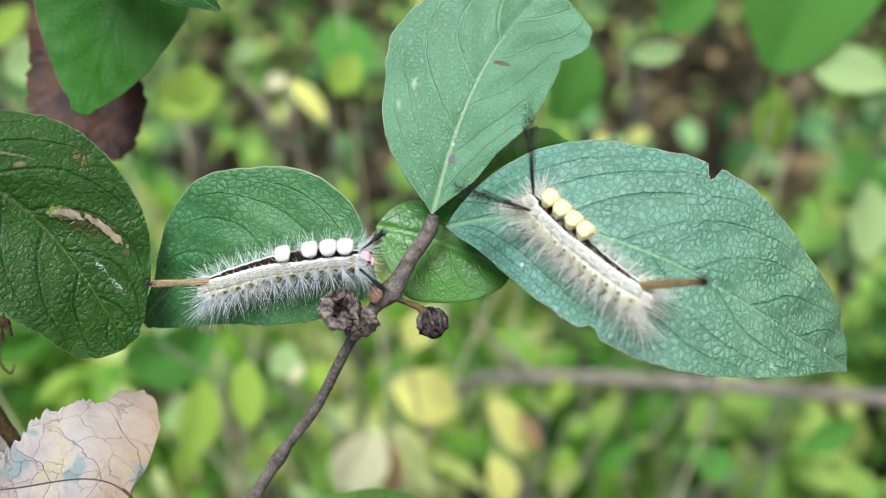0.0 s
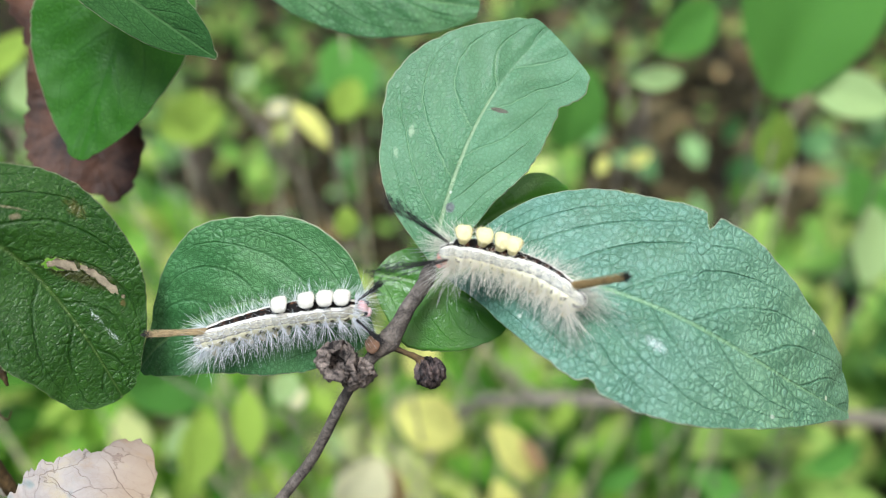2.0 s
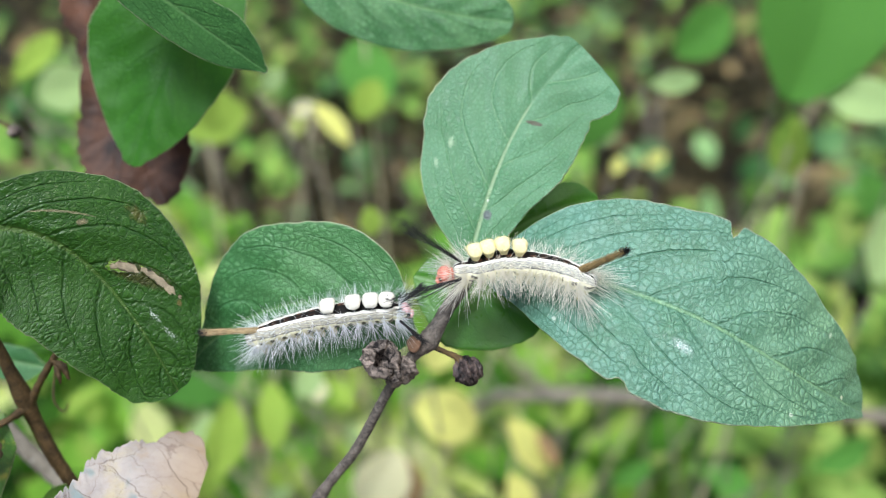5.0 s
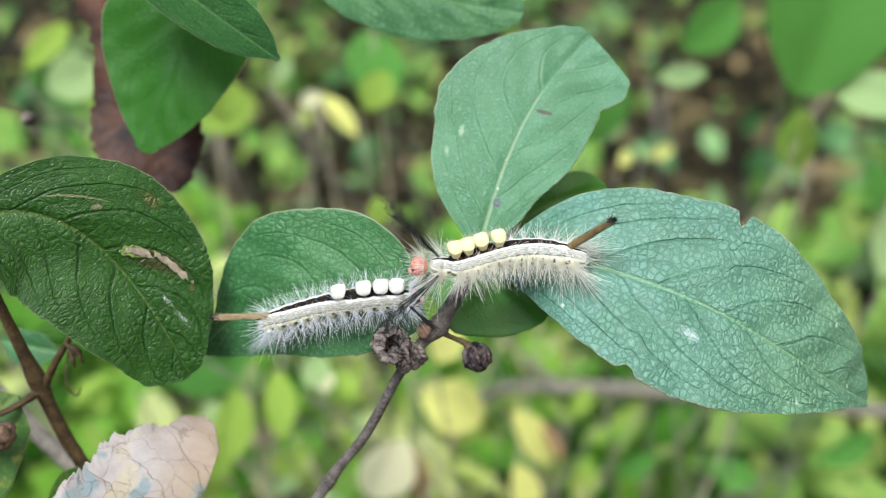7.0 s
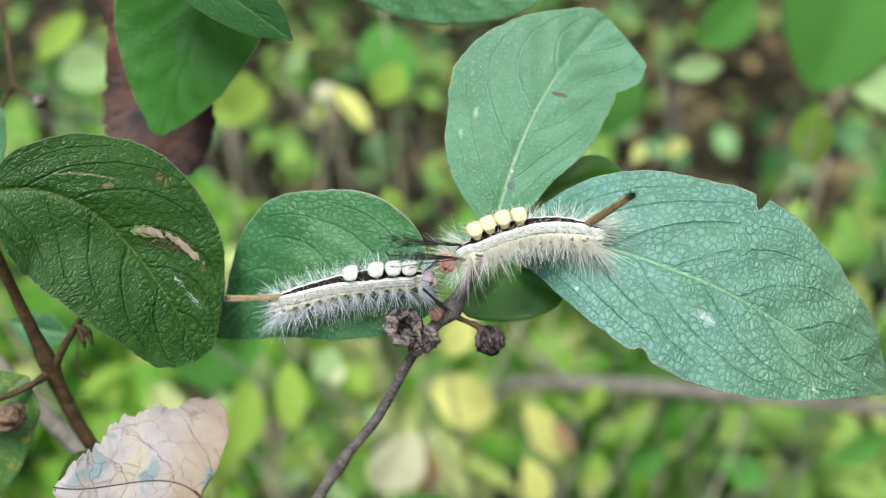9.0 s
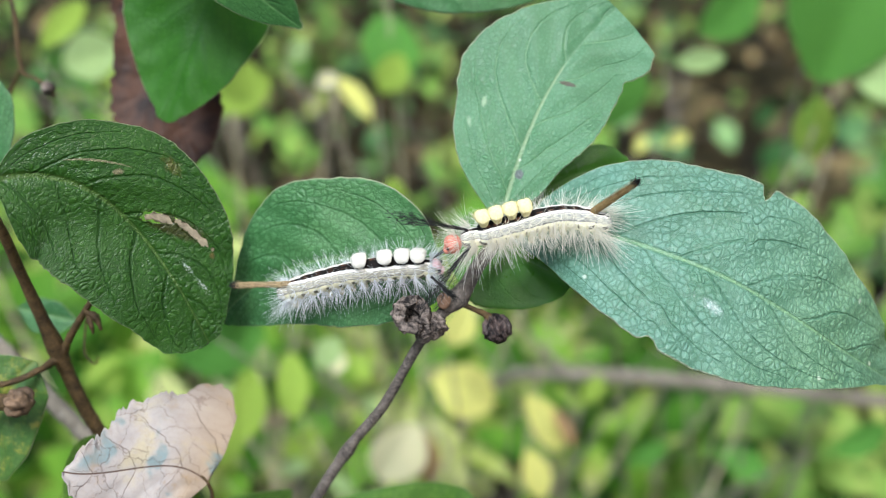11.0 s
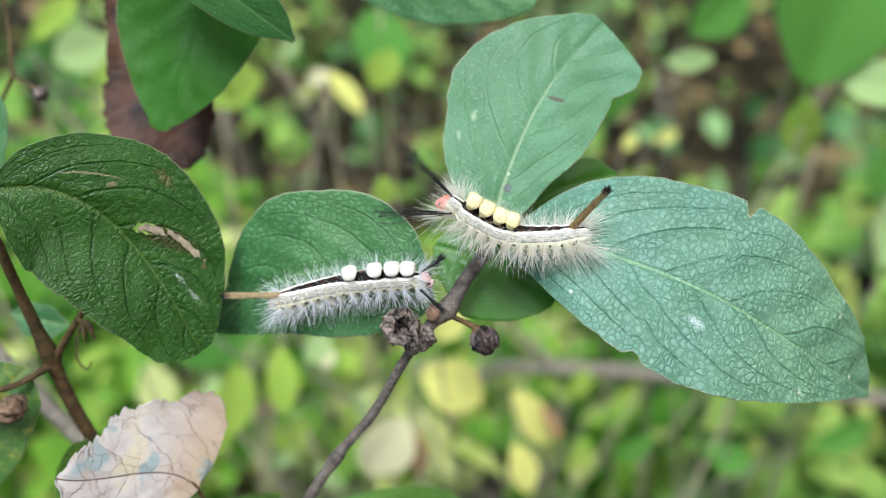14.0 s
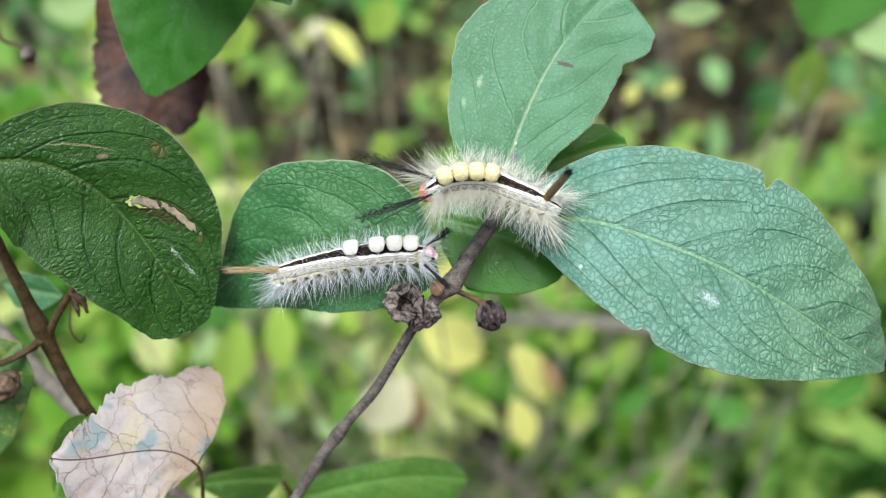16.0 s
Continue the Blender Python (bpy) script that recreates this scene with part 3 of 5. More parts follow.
# ---- ground ----
def build_ground():
    n = 60
    g = np.sign(np.linspace(-1, 1, n + 1)) * np.abs(np.linspace(-1, 1, n + 1)) ** 4 * 300
    verts = [(x, y, 0.05 * noise.noise(Vector((x * 1.3, y * 1.3, 2.0))) if abs(x) + abs(y) < 12 else 0.0) for x in g for y in g]
    faces = [(i * (n + 1) + k, (i + 1) * (n + 1) + k, (i + 1) * (n + 1) + k + 1, i * (n + 1) + k + 1) for i in range(n) for k in range(n)]
    me = mesh_of("ground", verts, faces)
    me.materials.append(MAT["ground"])
    tagged(new("ground", me), "dark brown woodland soil with moss", "ground", kind="structure")


def leaf_cloud(centres, sizes, facing, rng, slim=0.55):
    """Vertices and faces of many small bent leaves at once, in metres."""
    k = len(centres)
    along = np.array([-1, -0.62, -0.2, 0.25, 0.66, 1.0])
    wide = np.array([0.06, 0.66, 1.0, 0.93, 0.55, 0.04])
    d = rng.normal(size=(k, 3)) * 0.8 + np.array([0, 0, -0.3])
    d /= np.linalg.norm(d, axis=1)[:, None]
    n = facing + rng.normal(size=(k, 3)) * 0.55
    n -= (n * d).sum(1)[:, None] * d
    n /= np.linalg.norm(n, axis=1)[:, None]
    a = np.cross(n, d)
    bend = rng.uniform(-0.25, 0.12, k)[:, None]
    sl = slim * rng.uniform(0.8, 1.2, k)[:, None]
    verts = np.empty((k, 18, 3))
    for i in range(6):
        base = centres + (along[i] * sizes[:, None]) * d + bend * sizes[:, None] * along[i] ** 2 * n
        for j, side in enumerate((-1, 0, 1)):
            verts[:, i * 3 + j] = base + side * wide[i] * sl * sizes[:, None] * a + abs(side) * 0.12 * wide[i] * sizes[:, None] * n
    quads = np.array([(i * 3 + j, i * 3 + j + 1, i * 3 + j + 4, i * 3 + j + 3) for i in range(5) for j in range(2)])
    faces = (quads[None] + (np.arange(k) * 18)[:, None, None]).reshape(-1, 4)
    return verts.reshape(-1, 3), faces


def cloud_mesh(name, verts, faces):
    me = bpy.data.meshes.new(name)
    me.from_pydata(verts.tolist(), [], faces.tolist())
    me.polygons.foreach_set("use_smooth", [True] * len(me.polygons))
    return me


def build_litter():
    rng = np.random.RandomState(4)
    k = 8000
    c = np.c_[rng.normal(0.1, 1.3, k), rng.normal(1.7, 1.5, k), rng.uniform(0.0, 0.07, k)]
    v, f = leaf_cloud(c, rng.uniform(0.018, 0.042, k), np.array([0, 0, 1.6]), rng)
    me = cloud_mesh("leaf_litter", v, f)
    me.materials.append(MAT["litter"])
    tagged(new("leaf_litter", me), "fallen brown and tan leaves lying on soil", "leaf litter", kind="stuff")


# Gaps between the bushes where brown litter shows: their two ends and radii.
CLEARINGS = (((-0.042, 0.168, 0.834), (-0.258, 2.028, -0.123), 0.028, 0.201), ((-0.08, 0.172, 0.841), (-0.525, 2.056, -0.072), 0.012, 0.085), ((0.071, 0.175, 0.847), (0.573, 2.195, -0.08), 0.033, 0.244))


def build_shrubs():
    """Low bushes behind the sprigs, with leaves in loose clumps and gaps between them."""
    rng = np.random.RandomState(11)
    spots = [(x + rng.uniform(-0.1, 0.1), y + rng.uniform(-0.1, 0.1)) for y in (0.38, 0.7, 1.05, 1.45, 1.9, 2.45, 3.05) for x in (-0.75, -0.38, 0.0, 0.38, 0.78)]
    k = 40000
    p = np.c_[rng.normal(0.0, 0.72, k), 0.22 + np.abs(rng.normal(0, 1.7, k)), rng.uniform(0.02, 0.9, k)]
    q = np.c_[rng.normal(-0.24, 0.26, 12000), 0.25 + np.abs(rng.normal(0, 0.5, 12000)), rng.uniform(0.02, 0.75, 12000)]
    low = np.c_[rng.normal(0.3, 0.14, 6000), 0.3 + np.abs(rng.normal(0, 0.3, 6000)), rng.uniform(0.02, 0.55, 6000)]
    p = np.r_[p, q, low]
    top = np.maximum(0.80 - 0.30 * p[:, 1], 0.32)
    keep = p[:, 2] < top
    local_z = -0.866 * p[:, 1] + 0.5 * (p[:, 2] - 0.9)
    keep &= (local_z < -0.44) & (rng.uniform(size=len(p)) < 0.7)
    clump = np.array([noise.noise(Vector(q * 7.0)) + 0.5 * noise.noise(Vector(q * 17.0)) for q in p])
    left = 1 / (1 + np.exp((p[:, 0] + 0.06) / 0.08))
    near = 1 / (1 + np.exp((p[:, 1] - 0.95) / 0.1))
    need = left * (0.05 - 0.07 * near) + (1 - left) * (0.085 - 0.10 * near) + 0.25 * np.maximum(0, np.abs(p[:, 0]) - 0.8)
    keep &= clump > need
    stray = rng.uniform(size=len(p))
    for near_end, far_end, r0, r1 in CLEARINGS:
        a, b = np.array(near_end), np.array(far_end)
        f = np.clip((p - a) @ (b - a) / ((b - a) @ (b - a)), 0, 1)
        away = np.linalg.norm(p - a - f[:, None] * (b - a), axis=1)
        keep &= (away > (r0 + (r1 - r0) * f) * (1 + 0.9 * clump)) | (stray < 0.12)
    p, local_z = p[keep], local_z[keep]
    near = np.argmin(((p[:, None, :2] - np.array(spots)[None]) ** 2).sum(2), axis=1)
    for i, (x, y) in enumerate(spots):
        mine = p[near == i]
        if len(mine) < 5:
            continue
        blue = i % 3 == 1
        lime = y < 0.95 and x < 0.1
        ob = thing("undergrowth_shrub", pose(x, y, 0), "low shrub with bright lime-green small leaves" if lime else "low green shrub with small leaves, a few yellowing" if not blue else "low shrub with blue-green leaves on thin stems", "shrub", "undergrowth shrubs")
        origin = np.array([x, y, 0])
        v, f = leaf_cloud(mine - origin, rng.uniform(0.011, 0.026, len(mine)) if lime else rng.uniform(0.011, 0.029, len(mine)), np.array([0, -0.45, 1.0]), rng)
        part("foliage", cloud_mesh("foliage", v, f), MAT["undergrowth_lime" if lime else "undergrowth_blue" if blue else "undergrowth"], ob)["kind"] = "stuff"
        for j in range(min(13, len(mine))):
            tip = (mine[rng.randint(len(mine))] - origin) * 1000
            foot = np.array([rng.uniform(-40, 40), rng.uniform(-40, 40), 0])
            knee = foot * 0.4 + tip * np.array([0.6, 0.6, 0.5]) + rng.uniform(-40, 40, 3) * np.array([1, 1, 0.3])
            part("stem", mesh_of("stem", *tube([foot, knee, tip], [2.2, 1.5, 0.7], 5, 0.1, j, 4)), MAT["stick" if (i + j) % 2 else "twig_brown"], ob)


def single_leaf(slim, seed):
    """A bent oval leaf, one unit from end to end, with a folded midrib and a short stalk."""
    nu, nv = 16, 5
    verts = []
    for i in range(nu + 1):
        u = i / nu
        w = slim * 0.5 * max(0.02, math.sin(math.pi * min(1.0, u * 0.93 + 0.035)) ** 0.75)
        for k in range(-nv, nv + 1):
            f = k / nv
            verts.append((u - 0.5, f * w, 0.10 * abs(f) * w * 2 - 0.22 * (u - 0.5) ** 2 + 0.02 * noise.noise(Vector((u * 3, f * 2, seed)))))
    row = 2 * nv + 1
    faces = [(i * row + k, (i + 1) * row + k, (i + 1) * row + k + 1, i * row + k + 1) for i in range(nu) for k in range(2 * nv)]
    n = len(verts)
    for i in range(5):
        for k in range(4):
            verts.append((-0.5 - 0.09 * i / 4 * 2.5, 0.008 * math.cos(k * math.pi / 2), -0.055 - 0.03 * i / 4 + 0.008 * math.sin(k * math.pi / 2)))
    faces += [(n + i * 4 + k, n + i * 4 + (k + 1) % 4, n + (i + 1) * 4 + (k + 1) % 4, n + (i + 1) * 4 + k) for i in range(4) for k in range(4)]
    return verts, faces


def build_far_sprigs():
    """The larger leaves that stand out, out of focus, on long shoots behind: place, length, turn of the blade, tilt."""
    def shoot(label, foot, tips, material, leaf_label, seed):
        ob = thing("leafy_shoot", SPRIG, label, "shoot", "leafy shoots")
        for n, (x, y, z, size, turn, tilt, slim) in enumerate(tips):
            me = mesh_of("leaf", *single_leaf(slim, seed + n))
            one = part("leaf", me, MAT[material], ob, leaf_label)
            one.matrix_basis = pose(x * MM, y * MM, z * MM, tilt, -20 + 13 * (n % 4), turn) @ Matrix.Scale(size * MM, 4)
            c, s = math.cos(radians(turn)), math.sin(radians(turn))
            stem_end = np.array([x - 0.7 * size * c, y - 0.7 * size * s, z - 0.1 * size])
            part("stem", mesh_of("stem", *tube([stem_end, stem_end * 0.6 + np.array(foot) * 0.4 + np.array([0, 15, -10]), foot], [0.5, 0.8, 1.4], 5, 0.05, n, 6)), MAT["stick"], ob)

    shoot("thin shoot with yellow oval leaves", (20, -330, -520),
          [(-7, -62, -290, 31, 155, 10, 0.75), (-9.5, -30.7, -250, 17, 70, 10, 0.8), (92.4, 54.3, -350, 13, 20, 10, 0.6), (74.7, 51.2, -350, 10, 60, 10, 0.7), (31, -82, -330, 34, 125, 25, 0.5), (27, -106, -330, 25, 110, 20, 0.6), (-63, 70, -340, 25, 130, 30, 0.45)], "leaf_yellow", "yellow oval leaf", 1)
    shoot("thin shoot with lime-green oval leaves", (-40, -330, -560),
          [(142, 55, -300, 27, 85, -20, 0.65), (-117, 70, -330, 32, 20, 20, 0.7), (-96, -67, -260, 30, 80, 30, 0.6), (-169, 83, -330, 30, 50, 20, 0.7), (-34, 19, -210, 11, 95, 20, 0.8), (-45, 80, -330, 20, 60, 15, 0.8), (-75, -56, -250, 26, 95, 15, 0.5), (-181, 91, -280, 26, 55, 15, 0.45), (-99, 64, -260, 18, 70, 20, 0.8), (-55, -85, -330, 20, 75, 20, 0.6), (-82, -92, -320, 18, 40, 10, 0.6), (-58, -60, -350, 17, 110, 15, 0.6), (-120, -100, -340, 22, 70, 20, 0.6), (60, -75, -400, 18, 60, 15, 0.7)], "leaf_lime", "lime-green leaf", 20)
    shoot("thin shoot with broad green leaves", (120, -330, -560),
          [(51, 65, -260, 33, 75, 25, 0.75), (131, 104, -225, 80, 80, 20, 0.8), (112, 112, -330, 35, 40, 20, 0.7), (-50, 100, -380, 44, 100, 20, 0.7), (-193, 80, -330, 36, 30, 30, 0.6), (193, 31, -330, 36, 120, 20, 0.6)], "leaf_green", "broad green leaf", 40)
    shoot("thin shoot with large green leaves near the ground", (-110, -330, -480),
          [(-108, -42, -260, 44, 20, 20, 0.6), (90, -108, -400, 24, 30, 15, 0.6), (142, -112, -400, 28, 150, 15, 0.6), (196, -94, -380, 34, 20, 10, 0.5)], "leaf_green", "large green leaf", 60)
    # The leaf at (150, 66, -235) stands in for sheen on the broad green leaf.
    shoot("thin shoot with pale green leaves", (160, -330, -540),
          [(116, 92, -235, 22, 95, 25, 0.8), (84, 77, -260, 19, 5, 10, 0.5), (177, 12, -285, 32, 80, 20, 0.75), (150, 66, -235, 30, 160, 5, 0.6), (-76, 76, -250, 11, 40, 10, 0.8), (-105, -25, -240, 15, 80, 10, 0.7), (-169, 77, -280, 24, 20, 10, 0.85), (-62, -43, -255, 14, 60, 10, 0.8), (-90, -110, -350, 18, 30, 10, 0.5), (-48, -74, -300, 15, 100, 15, 0.5), (-130, -80, -360, 20, 60, 15, 0.5), (-70, -125, -380, 18, 150, 10, 0.5)], "leaf_pale", "pale green leaf", 80)
    shoot("thin shoot with a pale cream leaf", (-30, -330, -500), [(-36, -92, -300, 34, 60, 15, 0.75), (-66, 66, -260, 9, 30, 10, 0.8), (-61, -50, -280, 10, 80, 10, 0.8)], "leaf_cream", "pale cream leaf", 110)
    shoot("thin shoot with withered tan leaves", (-10, -330, -520),
          [(-24, -95, -310, 26, 100, 15, 0.5), (40, -84, -331, 20, 120, 25, 0.35)], "leaf_tan", "withered tan leaf", 95)
    rng = np.random.RandomState(6)
    dry = thing("dry_stalks", SPRIG, "thin pale dry stalks leaning through the undergrowth", "dry stalks")
    for n in range(16):
        x, z = rng.uniform(-190, 60), rng.uniform(-560, -330)
        foot, top = np.array([x, -260, z - 60]), np.array([x + rng.uniform(-260, 260), rng.uniform(-20, 130), z + rng.uniform(0, 40)])
        knee = (foot + top) / 2 + rng.uniform(-25, 25, 3)
        part("stalk", mesh_of("stalk", *tube([foot, knee, top], [1.0, 0.9, 0.5], 5, 0.05, n, 6)), MAT["dry_stalk"], dry)
    ob = thing("fallen_branch", SPRIG, "pale grey bare branch lying across the undergrowth", "branch")
    part("stem", mesh_of("stem", *tube([(-30, -150, -600), (10, -84, -480), (52, -69.5, -420), (146, -73.5, -420), (223, -79, -410), (420, -92, -390)], [3.6, 3.6, 3.8, 4.2, 4.0, 3], 8, 0.1, 3)), MAT["stick"], ob)
    part("side_twig", mesh_of("side_twig", *tube([(52, -69.5, -420), (30, -52, -415), (18, -30, -400)], [2.4, 1.6, 0.8], 6, 0.1, 5)), MAT["stick"], ob)


# ---- the near sprigs ----
def husk_flap(centre, turn, wide, tall, curl, seed):
    """A dry sepal that rises from the rim of a fruit and curls over its mouth, crumpled, with thickness."""
    nu, nv = 9, 8
    c, k = math.cos(radians(turn)), math.sin(radians(turn))
    verts = []
    for sheet in (0.0, 0.22):
        for i in range(nu + 1):
            b = i / nu
            bend = curl * b
            for j in range(nv + 1):
                a = 2 * j / nv - 1
                w = a * wide * (1 - 0.35 * b * b) + 0.12 * math.sin(5 * b + seed)
                n = noise.noise(Vector((a * 1.9, b * 2.6, seed * 2.7)))
                r = 2.15 + 0.7 * math.sin(min(bend * 1.25, 2.6)) - 0.22 * a * a + 0.45 * n - sheet
                z = tall * math.sin(bend) * 0.8 + 0.4 * noise.noise(Vector((a * 2.5, b * 2.0, seed * 5.3)))
                if bend > 1.1:
                    r -= (bend - 1.1) * 1.3
                verts.append((Vector(centre) + Vector((c * r - k * w, k * r + c * w, z))) * MM)
    row, n = nv + 1, (nu + 1) * (nv + 1)
    faces = []
    for i in range(nu):
        for j in range(nv):
            q = (i * row + j, (i + 1) * row + j, (i + 1) * row + j + 1, i * row + j + 1)
            faces += [q, tuple(n + m for m in q[::-1])]
    ring = [j for j in range(row)] + [i * row + nv for i in range(1, nu + 1)] + [nu * row + j for j in range(nv - 1, -1, -1)] + [i * row for i in range(nu - 1, 0, -1)]
    faces += [(ring[m], ring[(m + 1) % len(ring)], n + ring[(m + 1) % len(ring)], n + ring[m]) for m in range(len(ring))]
    return mesh_of("husk", verts, faces)


def build_main_branch():
    ob = thing("honeysuckle_branch", SPRIG, "grey-brown twig with large green leaves and dried fruits", "branch")
    part("stem", mesh_of("stem", *tube([(-44, -66, -25), (-37, -52, -20), (-30.4, -39.8, -15), (-25, -31.5, -12), (-20, -24.9, -9), (-14.3, -14.4, -4), (-10.5, -9, -3.6), (-8, -6.6, -4.6), (-5, -1.5, -6), (-2.3, 2.6, -6), (-1.5, 5.2, -5.2)],
         [0.95, 0.95, 1.0, 0.9, 0.85, 0.8, 1.0, 1.45, 1.2, 1.15, 0.85], 14, 0.06, 3, 8, ((0.27, 0.35, 0.015), (0.7, 0.25, 0.03), (0.93, 0.2, 0.03)))), MAT["twig"], ob, "rough grey-brown bark")
    leaf("leaf", "broad blue-green leaf with a netted surface and a notched rim", ob, "blade_wide", ((0.2, 3.4, -6.3), (21.8, 10.7, 12), (49.7, -13.3, 8.7), (65.9, -18.8, -12.9)), (0.21, 0.27, 0.94), (0, 2.7, 6.7, 11.4, 14.7, 16.9, 17.2, 14.7, 11.5, 9.1, 6.2, 0), (0, 2.2, 4.9, 9.0, 13.3, 15.6, 14.1, 9.6, 5.2, 2.3, 1.3, 0), nu=190, nv=40, cup=-0.01, swell=0.3, period=11.5, wave=0.5, seed=2,
         dents=((1, 0.486, 0.010, 2.6), (-1, 0.372, 0.016, 1.2)))
    leaf("leaf", "upright oval green leaf with a pale yellow midrib", ob, "blade_upper", ((-1.6, 5.6, -4.3), (1.7, 18.7, -6.5), (5.6, 32.2, -8.8), (17.5, 42.6, -10.5)), (0, 0.17, 0.99), (0, 1.5, 4.1, 7.9, 11.4, 13.5, 15.5, 13.6, 9.9, 6.2, 3.4, 0), (0, 0.9, 2.5, 5.0, 7.0, 9.9, 10.9, 10.6, 10.6, 11.6, 10.4, 0), nu=130, nv=30, cup=-0.01, swell=0.2, period=8.5, wave=0.5, seed=5, groove=0.35, dents=((-1, 0.785, 0.028, 0.6),))
    leaf("leaf", "dark green leaf half hidden among others", ob, "blade_back", ((-0.8, 5.2, -15.9), (4.9, 11.8, -16.5), (12.2, 15.8, -17.2), (21.3, 17.2, -18.1)), (0.1, -0, 1), (0, 0.3, 0.8, 1.6, 2.4, 3.3, 3.8, 4, 4.2, 3.1, 1.3, 0), (0, 1.3, 2.4, 3.3, 4.7, 5.6, 5.6, 5.6, 4.5, 3.3, 2.2, 0), nu=50, nv=14, seed=7)
    leaf("leaf", "rounded green leaf under a caterpillar", ob, "blade_mid", ((-9.8, -6.2, -4), (-23.4, 5.4, -2.2), (-41.6, -2.2, -8.4), (-50, -12.2, -16.9)), (-0.29, -0.04, 0.96), (0, 4.6, 7.5, 9.8, 11.0, 11.4, 10.4, 8.7, 6.6, 4.3, 2.2, 0), (0, 1.4, 3.9, 8.7, 12.4, 13.2, 13.4, 9.0, 3.2, 1.4, 0.8, 0), nu=120, nv=30, cup=0.0, swell=0.2, period=8.5, wave=0.6, seed=9)
    leaf("leaf", "glossy dark green leaf beside the twig", ob, "blade_back", ((-10.8, 3.7, -11.9), (-4.1, 2.7, -11.7), (3.1, 0.1, -11), (10.9, -4.1, -10)), (-0, 0.24, 0.97), (0, 1.1, 2.9, 4.6, 5.9, 5.9, 5.5, 4.6, 3.5, 2, 0.8, 0), (0, 2.3, 4.3, 6.1, 8.5, 10.1, 9.7, 8.7, 7.2, 5.1, 3, 0), nu=70, nv=20, cup=-0.08, swell=0.15, period=11.0, seed=12)
    fruit = part("dried_fruit", lump((-15.2, -9.0, 1.2), 2.5, (1, 1, 0.9), 0.3, 2.6, 3, 0, 5, 0.95, (12, -14, 0)), MAT["dry_fruit"], ob, "shrivelled hollow brown fruit")
    for i, (turn, wide, tall, curl) in enumerate(((10, 2.1, 2.5, 2.0), (62, 1.7, 2.2, 2.3), (112, 2.3, 2.8, 1.8), (165, 1.8, 2.5, 2.2), (214, 2.2, 2.3, 1.7), (262, 1.8, 2.8, 2.1), (318, 2.1, 2.2, 1.9))):
        part("husk", husk_flap((-15.2, -9.0, 1.6), turn, wide, tall, curl, i), MAT["dry_fruit"], fruit)
    part("dried_fruit", lump((-12.0, -11.3, 0.6), 2.5, (1, 1.1, 0.9), 0.2, 1.9, 8, 9, 5, 0.3, (70, 20, 25)), MAT["dry_fruit"], ob, "shrivelled brown fruit")
    berry = part("dried_fruit", lump((-1.6, -11.3, -2.3), 2.3, (1, 1, 1.05), 0.14, 1.6, 5, 11, 5, 0.12, (75, 10, 15)), MAT["berry_skin"], ob, "ribbed dark brown dried fruit")
    part("stalk", mesh_of("stalk", *tube([(-7.6, -7.4, -4.6), (-5.4, -8.3, -3.9), (-3.6, -9.0, -3.2), (-2.2, -10.4, -2.6)], [0.5, 0.42, 0.55, 1.2], 8, 0.1, 6)), MAT["twig_brown"], berry)
    part("leaf_scar", lump((-10.3, -6.9, -1.9), 1.15, (0.9, 1.1, 0.6), 0.15, 1.5, 4, 0, 3), MAT["scar"], ob, "orange-brown leaf scar")


